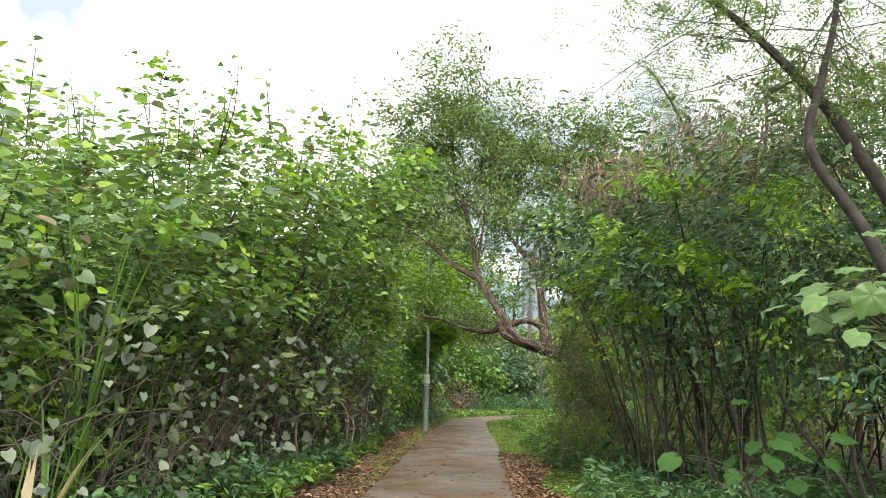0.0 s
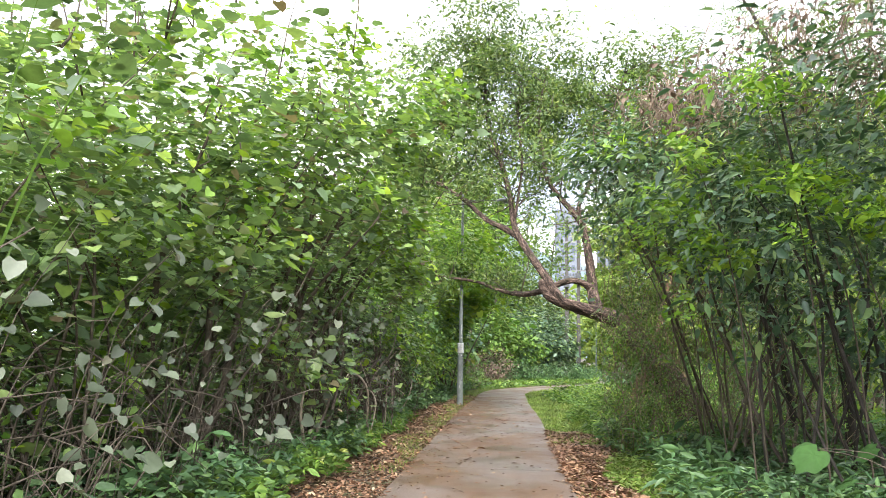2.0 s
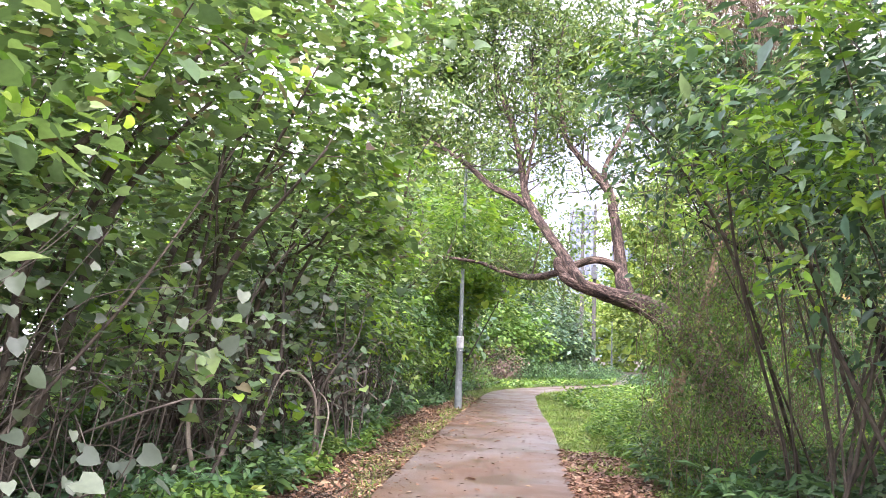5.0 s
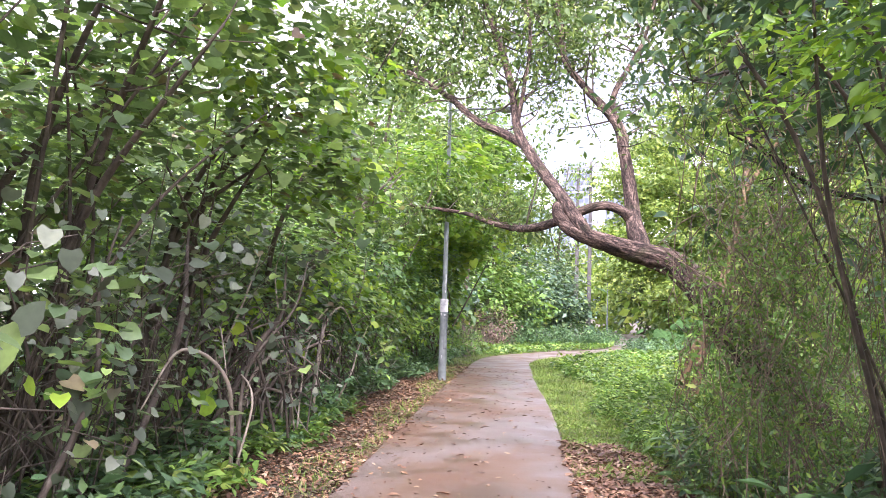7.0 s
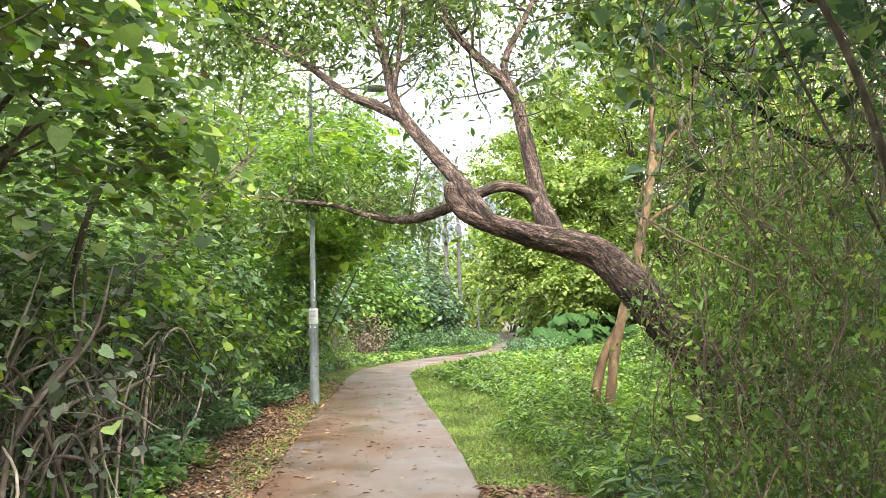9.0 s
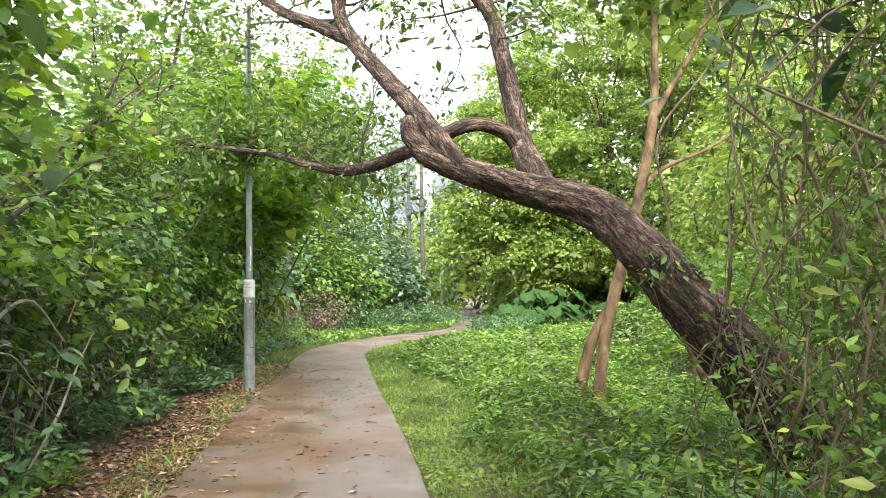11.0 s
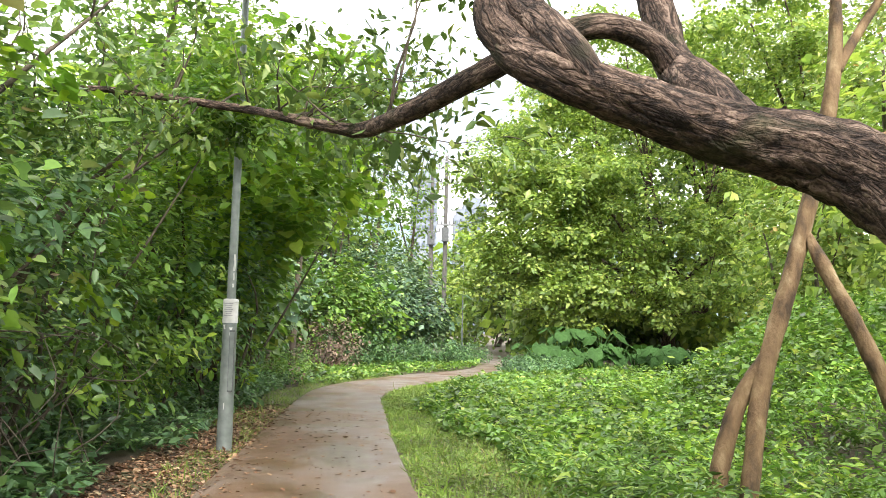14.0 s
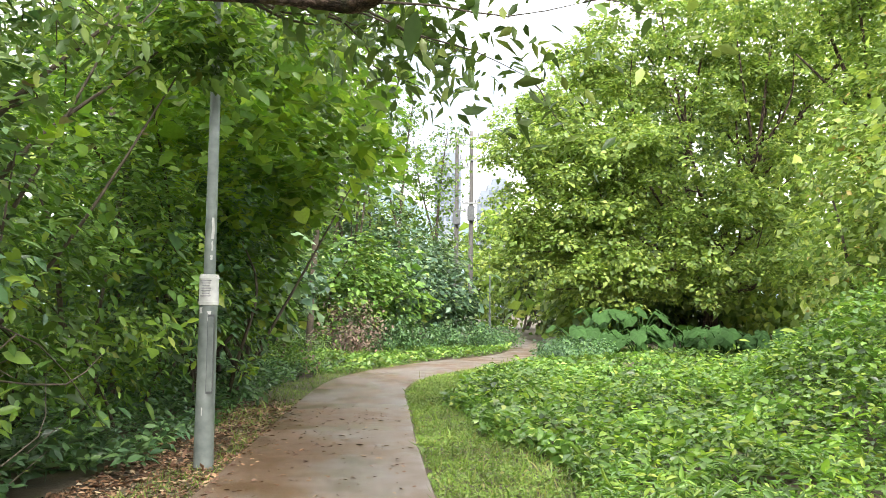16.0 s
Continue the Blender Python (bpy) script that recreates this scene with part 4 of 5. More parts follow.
for k, (x, y, h) in enumerate([(-8.4, 0, 4.4), (-8.6, 5, 4.8), (-8.6, 10, 5.4), (-8.8, 15, 6.0), (-9, 20, 6.4), (-9, 25, 6.6), (-8.6, 30, 7.0)]):
    shrub("tall_shrub", "tall green shrub deep in the thicket", "shrub", "tall shrubs behind the thicket", x, y, h, 2.4, 2.9, 0.3, 160, 26, 0.19, CLUMP, G_HEART, 200 + k, 5, shoot=10, spread=0.34, shell=0.4, up=1.2)

# leafy wall of creepers before the lamp post
for k, (x, y, h, rx, ry, n) in enumerate([(-4.45, 18.9, 3.1, 1.35, 1.5, 150), (-4.6, 21.2, 3.8, 1.45, 1.6, 210), (-4.7, 23.5, 4.3, 1.5, 1.6, 230)]):
    shrub("creeper_bush", "leafy bush overgrown with green creepers and tangled stems", "bush", "creeper bushes along the thicket", x, y, h, rx, ry, 0.0, n, 30, 0.1, OVAL, G_HERB if k == 1 else G_COVER, 320 + k, 7, spread=0.18, shell=0.6, up=1.0, bump=0.6,
          accents=(G_MULB, 55, 10, 0.1, OVAL, 0.3))

# growth round the lamp post
for k, (x, y, h, rx, ry, n) in enumerate([(-4.9, 25.6, 4.4, 1.7, 2.0, 230), (-4.8, 28.6, 4.4, 1.75, 1.9, 260), (-4.6, 31.2, 4.6, 1.75, 1.8, 260)]):
    shrub("vine_covered_bush", "dense bush smothered in green climbing vines", "bush", "vine-covered bushes by the lamp post", x, y, h, rx, ry, 0.0, int(n * 0.75), 32, 0.115, OVAL, G_COVER if k == 2 else G_HERB, 300 + k, 8, spread=0.17, shell=0.7, up=1.1, bump=0.55,
          accents=(G_MULB, 130, 12, 0.11, OVAL, 0.3), extra=[((-2.8, 26.35, 4.5), (1.0, 0.5, 1.0), 48)] if k == 0 else ())
shrub("mulberry_tree", "leafy young tree with large bright heart-shaped leaves", "tree", "", -3.6, 30.2, 7.0, 2.6, 2.8, 3.1, 150, 24, 0.15, HEART, G_MULB, 330, 2, base=(-4.6, 30.8), spread=0.25, shell=0.3, up=1.3,
      accents=(G_BRIGHT, 40, 8, 0.16, HEART, 3), stem_r=0.05)
shrub("mulberry_tree", "leafy young tree with large bright heart-shaped leaves", "tree", "", -3.0, 33.2, 5.4, 1.7, 1.9, 2.9, 90, 22, 0.16, HEART, G_MULB, 331, 1, base=(-4.4, 33.0), spread=0.25, shell=0.3, up=1.3, stem_r=0.05)
shrub("mound_of_creeper", "low mound of pale creeper over dead growth", "bush", "", -3.5, 38.4, 0.95, 0.7, 0.8, 0, 60, 26, 0.06, OVAL, G_HERB, 340, 0, spread=0.12, accents=(G_DRY, 20, 12, 0.07, OVAL, 0))
for k, (x, y, h, rx, ry) in enumerate([(-6.4, 36, 6.0, 2.3, 2.4), (-6.2, 42, 5.0, 2.5, 2.5), (-4.2, 50, 4.5, 3.2, 2.4), (-0.8, 54, 4.2, 2.6, 2.2), (-8, 48, 7.0, 3.2, 3.2), (-3.2, 58, 7.5, 3.4, 3.0), (-4.9, 35.2, 7.6, 2.1, 2.0)]):
    shrub("forest_edge_tree", "leafy tree at the forest edge beyond the bend", "tree", "trees at the forest edge", x, y, h, rx, ry, 0.4, 210, 28, 0.21, CLUMP, G_DARK if k % 2 else G_HERB, 350 + k, 6, spread=0.3, shell=0.5, stem_r=0.06, up=1.1)
for k, (x, y, h, rx) in enumerate([(-3.0, 48.5, 1.5, 2.2), (-1.0, 50.5, 1.1, 1.8), (1.0, 52.5, 1.2, 1.4), (2.2, 54.5, 0.9, 1.0), (3.7, 44.6, 0.62, 0.9), (4.9, 46.6, 0.7, 0.9)]):
    shrub("low_bush", "low dense green bush behind the bend", "bush", "low bushes behind the bend", x, y, h, rx, 1.2, 0, 120, 26, 0.09, OVAL, G_COVER, 370 + k, 0, spread=0.16, shell=0.4)

shrub("dry_brush", "heap of dry brown brushwood and dead leaves", "brush", "", -3.3, 46.6, 1.7, 1.5, 1.0, 0, 50, 30, 0.1, OVAL, G_DRY, 345, 16, STICK, 0.2, 0.3, stem_r=0.02)
# ---------------------------------------------------------------- thicket on the right of the path
RIGHT = "dark vine-draped bushes opposite the thicket"


def off_right(p):
    return off_path(p, 1.15, 3.4)


for k, (x, y, h, rx, ry, z0) in enumerate([(4.3, 11.6, 5.8, 2.2, 2.2, 2.0), (3.4, 14.2, 5.8, 1.9, 2.0, 2.1), (5.6, 9.6, 5.8, 2.2, 2.0, 2.0), (4.9, 16.8, 4.0, 1.5, 1.5, 0.6), (6.8, 13.0, 5.6, 2.2, 2.6, 1.2)]):
    shrub("vine_draped_bush", "tall bush draped in dark glossy vines and dry tendrils", "bush", RIGHT, x, y, h, rx, ry, z0, (230, 120, 220, 60, 150)[k], 32, 0.12, SMALLOVAL, G_COVER if k == 3 else G_DARK, 400 + k, 14, STEM if k in (1, 3) else DARKBARK, 0.26, 0.6, keep=off_right,
          accents=(G_BRIGHT, 20, 22, 0.1, OVAL, 1.6), base=(x - 0.2, y), stem_r=0.026, up=1.0, bump=0.45,
          extra=[((2.8, 11.4, 3.5), (1.2, 1.2, 1.2), 55)] if k == 0 else [((1.5, 14.0, 4.5), (1.1, 1.1, 0.8), 55)] if k == 1 else ())
for k, (x, y, z, rx, ry, rz) in enumerate([(2.4, 13.8, 5.6, 0.9, 0.9, 0.35), (4.2, 11.4, 5.6, 1.5, 1.3, 0.4), (5.4, 10.2, 6.0, 1.4, 1.3, 0.4)]):
    dry_rng = np.random.default_rng(480 + k)
    dq, dd = crown_points(70, (x, y, z), (rx, ry, rz), dry_rng, 0.5, 0.4)
    mat_ob = thing("dry_vine_mat", (x, y, 0), "mat of dry brown vines over the top of the bush", "vine", "dry vine mats")
    part("dry_foliage", sprig_leaves(dq, dd, 9, (0.2, 0.2, 0.24), 0.085, OVAL, dry_rng, 0.3, 0.9), G_DRY, mat_ob, kind="stuff")
    dry_str = []
    for q in np.repeat(dq, 4, axis=0):
        q = q + dry_rng.normal(0, 0.14, 3)
        e = q + dry_rng.normal(0, 0.3, 3) - (0, 0, dry_rng.uniform(0.2, 1.5))
        if off_right(np.array([q, e])).all():
            dry_str.append(tube([(*q, 0.007), (*((q * 2 + e) / 3 + dry_rng.normal(0, 0.13, 3)), 0.006), (*((q + e * 2) / 3 + dry_rng.normal(0, 0.13, 3)), 0.005), (*e, 0.003)], 4, 0.2))
    part("tendril_tangle", joined(dry_str), TENDRIL, mat_ob, kind="stuff")
for k, (x, y, h) in enumerate([(9.5, 4, 6), (10.5, 9.5, 7), (10, 15, 7), (9.5, 20.5, 7.5), (10, 26, 8), (11, 32, 8.5), (12, 38.5, 8)]):
    shrub("forest_tree", "bright green forest tree hung with creepers", "tree", "forest trees behind the bushes", x, y, h, 3.0, 3.2, 0.6, 190, 27, 0.2, CLUMP, G_VINE if k % 3 == 1 else G_CAMPHOR, 450 + k, 6, spread=0.4, shell=0.45, stem_r=0.07)


spray_rng = np.random.default_rng(490)
for x, y, z in ((2.0, 10.5, 3.9), (1.96, 11.9, 3.55), (3.15, 10.2, 3.45), (3.4, 9.9, 3.05), (2.3, 11.2, 2.9), (2.7, 10.2, 4.5), (2.15, 12.9, 3.0), (4.0, 9.3, 4.0), (2.0, 13.6, 3.5)):
    fern = thing("leaf_spray", (x, y, 0), "spray of bright young leaves over the dark bush", "leaves", "bright leaf sprays")
    sq = np.array((x, y - 0.15, z)) + spray_rng.normal(0, 1, (12, 3)) * (0.26, 0.22, 0.16)
    part("foliage", sprig_leaves(sq, unit(spray_rng.normal(0, 1, sq.shape) + (-0.6, -0.8, 0.1)), 28, (0.1, 0.1, 0.07), 0.095, OVAL, spray_rng, 1.0, 0.3), G_BRIGHT, fern, kind="stuff")
    part("stalk", tube([(x + 0.7, y + 0.5, 0.0, 0.012), (x + 0.5, y + 0.4, z * 0.6, 0.01), (x, y, z, 0.004)], 5, 0.3), STEM, fern)


def vine_curtain(seed, label, area, count, ztop, leafy):
    """Thin hanging vines with small leaves, and tangles of dry tendrils."""
    rng = np.random.default_rng(seed)
    (x0, x1), (y0, y1) = area
    ob = thing("vine_curtain", ((x0 + x1) / 2, (y0 + y1) / 2, 0), label, "vine", "hanging vine curtains")
    strands, pts = [], []
    for _ in range(count):
        x, y = rng.uniform(x0, x1), rng.uniform(y0, y1)
        z = ztop * rng.uniform(0.6, 1.05)
        rows = []
        steps = 7
        for s in range(steps + 1):
            u = s / steps
            rows.append((x + rng.normal(0, 0.16) + 0.4 * (u - 0.5) * math.sin(x * 37 + y * 11), y + rng.normal(0, 0.16), z * (1 - u) - 0.03, rng.uniform(0.002, 0.006)))
            pts.append(rows[-1][:3])
        strands.append(tube(rows, 4, 0.3))
    part("strand_tangle", joined(strands), TENDRIL, ob, kind="stuff")
    q = np.array(pts)
    q = q[off_path(q, 0.6, 3.2)]
    if leafy:
        part("foliage", sprig_leaves(q, unit(rng.normal(0, 1, q.shape)), int(leafy * 1.8), (0.16, 0.16, 0.22), 0.044, SMALLOVAL, rng, 0.5, 0.5, keep=lambda p: off_path(p, 0.6, 3.2)), G_COVER if seed == 24 else G_HERB, ob, kind="stuff")
    return ob


vine_curtain(21, "leafy creepers hanging over the leaning trunk", ((2.3, 3.9), (16.2, 17.6)), 46, 4.0, 8)
vine_curtain(25, "dense green creepers over dry tendrils beside the path", ((1.45, 2.3), (14.5, 15.4)), 52, 3.2, 17)
vine_curtain(22, "curtain of dry brown tendrils", ((1.25, 3.6), (14.4, 16.6)), 70, 4.2, 1)
vine_curtain(23, "dry tendrils and creepers under the bush", ((2.5, 5.0), (11.6, 14.5)), 22, 3.2, 4)
vine_curtain(24, "hanging creepers in front of the forest", ((4.0, 7.0), (17.5, 22.5)), 60, 5.5, 16)


def feathery_tree(x, y, h, seed, limbs, label, leaf=None, low=0.0):
    rng = np.random.default_rng(seed)
    ob = thing("feathery_tree", (x, y, 0), label, "tree", "feathery-leaved trees")
    pts = []
    for rows in limbs:
        part("limb", tube(rows, 9, 0.15, 0.05, seed), DARKBARK if y < 30 else STEM, ob)
        c = curve_points(rows, 0.25)
        pts += [q[:3] for q in c[int(len(c) * 0.4):] if q[2] > low]
    pts = np.array(pts)
    twigs, ends = [], []
    for _ in range(150 if y < 30 else 90):
        q = pts[int(rng.integers(len(pts)))]
        e = q + rng.normal(0, 1, 3) * (0.9, 0.9, 0.55) + (0, 0, 0.1)
        m = (q + e) / 2 + rng.normal(0, 0.1, 3)
        twigs.append(tube([(*q, 0.008), (*m, 0.005), (*e, 0.002)], 4, 0.3))
        ends += [m, e, (m + e) / 2]
    part("twig_growth", joined(twigs), STEM, ob, kind="stuff")
    e = np.array(ends)
    if leaf:
        part("foliage", sprig_leaves(e, unit(rng.normal(0, 1, e.shape)), 4, (0.16, 0.16, 0.14), leaf[1], OVAL, rng, 0.9, 0.6), leaf[0], ob, "drooping dark leaves", kind="stuff")
        return tagged(ob, category="tree", group="leaning small trees")
    near = y < 20
    part("foliage", sprig_leaves(e, unit(rng.normal(0, 1, e.shape)), 9 if near else 7, (0.24, 0.24, 0.16), 0.2, FROND if near else CLUMP, rng, 0.8, 0.6), G_FEATHER, ob, "fine feathery leaflets", kind="stuff")
    return ob


feathery_tree(4.6, 6.4, 7.5, 31, [[(4.75, 6.3, -0.1, 0.09), (4.5, 6.5, 1.8, 0.08), (4.04, 6.6, 3.1, 0.065), (3.54, 6.6, 3.98, 0.05), (3.68, 6.6, 4.7, 0.04), (3.86, 6.6, 5.5, 0.028), (3.9, 6.8, 6.6, 0.012)],
                                  [(5.0, 7.0, -0.1, 0.1), (4.9, 7.1, 2.5, 0.085), (4.2, 7.2, 4.2, 0.07), (3.7, 7.3, 5.0, 0.055), (2.95, 7.3, 5.8, 0.035), (2.4, 7.6, 6.4, 0.012)],
                                  [(4.6, 7.0, 3.0, 0.05), (5.2, 7.4, 4.6, 0.04), (5.4, 7.6, 6.6, 0.015)]], "leaning tree with dark limbs and fine feathery leaflets", low=4.75)
feathery_tree(4.6, 14.5, 8, 32, [[(4.9, 14.5, -0.1, 0.09), (4.8, 14.6, 3, 0.08), (4.4, 14.8, 5.6, 0.055), (3.8, 15, 7.4, 0.03), (3.2, 15.3, 8.6, 0.01)],
                                 [(4.8, 14.6, 3.2, 0.05), (5.4, 14.6, 6, 0.04), (5.6, 14.6, 8.2, 0.012)]], "slender tree with sparse feathery leaflets above the bush")
feathery_tree(4.7, 16.6, 5, 33, [[(4.7, 16.6, -0.1, 0.075), (4.4, 16.5, 1.8, 0.07), (3.9, 16.3, 3.0, 0.062), (3.3, 16, 3.6, 0.055), (2.86, 16, 3.9, 0.045), (2.4, 16, 4.05, 0.035), (2.0, 15.9, 4.12, 0.022), (1.4, 15.8, 3.95, 0.008)],
                                [(4.0, 16.3, 2.7, 0.045), (3.4, 16.3, 2.85, 0.04), (2.72, 16.3, 2.96, 0.03), (2.2, 16.2, 3.3, 0.018), (1.8, 16.1, 3.5, 0.008)],
                                [(3.5, 16.1, 3.5, 0.04), (3.4, 15.9, 4.6, 0.03), (2.9, 15.6, 5.6, 0.012)]], "dark leaning tree reaching over the vines", (G_DARK, 0.13))


# broad pale leaves beside the path at the start
def big_leaf_plant(name, label, x, y, z, seed, count, spread, size, mat, tilt=(0, 0, 0), stem_mat=None):
    rng = np.random.default_rng(seed)
    ob = thing(name, (x, y, 0), label, "plant")
    c = np.array((x, y, z)) + np.array(tilt)
    root = np.array((x, y, 0.0))
    bough = [(*root, 0.02), (*(root * 0.6 + c * 0.4 + (0.1, 0.05, 0.15)), 0.016), (*c, 0.008)]
    part("bough", tube(bough, 7, 0.1), STEM, ob)
    for k in range(count):
        hub = c + (root - c) * rng.uniform(0, 0.3) + rng.normal(0, 0.05, 3)
        tip = c + rng.normal(0, 1, 3) * np.array(spread)
        m = hub * 0.5 + tip * 0.5 + (0, 0, 0.06)
        part("stalk", tube([(*hub, 0.005), (*m, 0.004), (*tip, 0.003)], 5, 0.2), stem_mat or STEM, ob)
        o = unit(tip - c + rng.normal(0, 0.15, 3))
        part("leaf", blades(tip[None], (UP * 0.9 + o * 0.3 - np.array((0, 0.35, 0)) + rng.normal(0, 0.22, 3))[None], (o - 0.7 * UP)[None], np.array([size * rng.uniform(0.7, 1.25)]), BIGHEART), mat, ob)
    return ob


def big_heart(rings=5, segs=22):
    """A broad heart-shaped blade with veins and a waved edge."""
    v, t = [(0, 0.28, -0.03)], []
    for r in range(1, rings + 1):
        f = r / rings
        for s in range(segs):
            a = 2 * math.pi * s / segs
            ex, ey = math.sin(a) * 0.46 * (1 + 0.12 * math.cos(a * 2)), 0.38 - math.cos(a) * 0.4
            if s == 0:
                ey += 0.14
            if s == segs // 2:
                ey += 0.2
            if s in (1, segs - 1):
                ey -= 0.03
            v.append((ex * f, 0.28 + (ey - 0.28) * f, 0.03 * f * math.sin(a * 6) - 0.14 * f * f * (0.5 - 0.5 * math.cos(a)) + 0.06 * abs(ex) * f))
    for s in range(segs):
        t.append((0, 1 + s, 1 + (s + 1) % segs))
    for r in range(rings - 1):
        for s in range(segs):
            a, b = 1 + r * segs + s, 1 + r * segs + (s + 1) % segs
            t += [(a, a + segs, b + segs), (a, b + segs, b)]
    return np.array(v), np.array(t)


BIGHEART = big_heart()
big_leaf_plant("broadleaf_sapling", "sapling with large pale green heart-shaped leaves", 3.95, 4.4, 2.28, 51, 78, (0.3, 0.3, 0.2), 0.22, G_PALE, (-0.72, -0.2, 0))
big_leaf_plant("dark_leaf_plant", "low plant with large dark drooping leaves", 3.1, 7.8, 0.75, 52, 16, (0.4, 0.4, 0.25), 0.26, G_TARO)
big_leaf_plant("dark_leaf_plant", "low plant with large dark drooping leaves", 4.0, 9.2, 0.7, 53, 12, (0.4, 0.4, 0.25), 0.27, G_TARO)
# elephant-ear plants beyond the clearing
for k in range(20):
    rr = np.random.default_rng(600 + k)
    x, y = 4.9 + k * 0.52 + rr.uniform(-0.3, 0.3), 48.6 - 0.12 * k + rr.uniform(-0.9, 0.9)
    if k > 16:
        x, y = 6.2 + (k - 17) * 0.9, 51
    ob = thing("elephant_ear_plant", (x, y, 0), "elephant-ear plant with huge drooping green leaves", "plant", "elephant-ear plants by the clearing")
    for j in range(8):
        a = rr.uniform(0, 6.28)
        reach, hh = rr.uniform(0.3, 0.85), rr.uniform(0.6, 1.15) + (0.7 if k > 16 else 0)
        tip = np.array((x + math.cos(a) * reach, y + math.sin(a) * reach, hh))
        o = np.array((math.cos(a), math.sin(a), 0))
        part("stalk", tube([(x, y, -0.05, 0.03), (x + o[0] * reach * 0.4, y + o[1] * reach * 0.4, hh * 0.7, 0.022), (*tip, 0.012)], 6, 0.3), G_TARO, ob)
        part("leaf", blades(tip[None], (UP + o * 0.5 - np.array((0, 0.35, 0)))[None], (o - 0.5 * UP)[None], np.array([rr.uniform(0.5, 0.82)]), BIGHEART), G_TARO, ob)

# ---------------------------------------------------------------- large trees beyond the clearing


def camphor(x, y, seed, trunk_h, blobs, label, leaf=0.2, mat=None):
    rng = np.random.default_rng(seed)
    ob = thing("camphor_tree", (x, y, 0), label, "tree", "large trees beyond the clearing")
    part("trunk", tube([(x, y, -0.2, 0.42), (x + 0.1, y, trunk_h * 0.5, 0.34), (x, y, trunk_h, 0.3)], 16, 0.15, 0.08, seed, 9, True), BARK, ob)
    leaf_pieces = []
    for (bx, by, bz), (rx, ry, rz), n in blobs:
        start = np.array((x, y, trunk_h * rng.uniform(0.75, 1)))
        end = np.array((bx, by, bz))
        m = start * 0.45 + end * 0.55 + rng.normal(0, 0.7, 3) - (0, 0, 0.8)
        part("limb", tube([(*start, 0.15), (*(start * 0.75 + m * 0.25 + rng.normal(0, 0.3, 3)), 0.13), (*m, 0.1), (*end, 0.04)], 10, 0.2, 0.08, seed + n, 9, True), BARK, ob)
        for _ in range(2):
            e2 = end + rng.normal(0, 1, 3) * np.array((rx, ry, rz)) * 0.6
            m2 = (m + e2) / 2 + rng.normal(0, 0.35, 3)
            part("branch", tube([(*m, 0.07), (*m2, 0.05), (*e2, 0.015)], 7, 0.25, 0.05, seed, 9, True), BARK, ob)
        clumps, _ = crown_points(max(12, n // 5), (bx, by, bz), (rx * 1.1, ry, rz * 1.1), rng, 0.35, 0.3)
        for c in clumps:
            w = rng.uniform(0.65, 1.4)
            q, d = crown_points(34, c, (w, w, w * 0.6), rng, 0.6, 0.4)
            q, d = q[d[:, 2] > -0.35], d[d[:, 2] > -0.35]
            leaf_pieces.append(sprig_leaves(q, d, 9, (0.2, 0.2, 0.12), leaf * 0.8, CLUMP, rng, 0.7, 0.3, face=0.7))
    part("crown", joined(leaf_pieces), mat or G_CAMPHOR, ob, kind="stuff")
    return ob


camphor(14.5, 62, 71, 4.6, [((6.5, 58, 6.8), (3.2, 3, 1.7), 240), ((9.5, 57, 8.6), (3.2, 3, 1.8), 240), ((6.0, 60, 11), (2.8, 3, 2.2), 200), ((9.5, 60, 14), (3.4, 3, 2.6), 190), ((15, 59, 12), (3.4, 3, 2.4), 170),
                            ((13, 56.5, 6.4), (2.8, 2.6, 1.4), 130), ((4.6, 58, 4.6), (1.9, 2, 1.5), 140), ((8, 57, 4.8), (1.4, 1.6, 1.6), 110), ((17.5, 58, 7.5), (3.4, 3, 2.4), 140), ((14, 60, 17), (4, 3, 2.4), 170), ((7.5, 56, 3.0), (2.2, 1.6, 1.3), 100), ((11.5, 55.8, 3.6), (2.4, 1.8, 1.6), 110), ((15.5, 55, 4.2), (2.4, 2, 2), 110), ((3.9, 58, 9.2), (1.8, 2, 1.6), 90), ((6.5, 60, 13.5), (2.5, 2.5, 2), 110), ((11.5, 60, 17.5), (3.5, 3, 2.5), 130), ((17, 59, 16), (3.5, 3, 2.5), 130), ((8, 58, 10), (2.5, 2, 1.5), 90), ((16, 57, 14.5), (2.8, 2, 2), 100), ((20.5, 58, 14), (2.8, 2, 2.4), 100), ((20.5, 58, 18), (3, 2, 2.4), 100)],
        "large spreading camphor tree with yellow-green leaf tiers", 0.25)
camphor(20, 50, 72, 5, [((17, 48, 8), (3, 3, 2.4), 170), ((18, 48, 12.5), (4, 3, 3), 200), ((14, 49, 15), (3, 3, 2.4), 150), ((17, 48, 4), (3, 2.5, 2.4), 150)], "large tree overgrown with yellowing creepers", 0.25)
camphor(16.5, 40, 73, 5, [((12.6, 39.5, 5.4), (1.7, 2, 2.2), 130), ((14.5, 38, 9.5), (2.6, 3, 3), 190), ((12.2, 40, 2.4), (1.8, 2, 2), 130), ((15, 37, 3.5), (2.4, 2.4, 2.6), 140)], "broad tree with pale green creepers to the ground", 0.2, G_VINE)
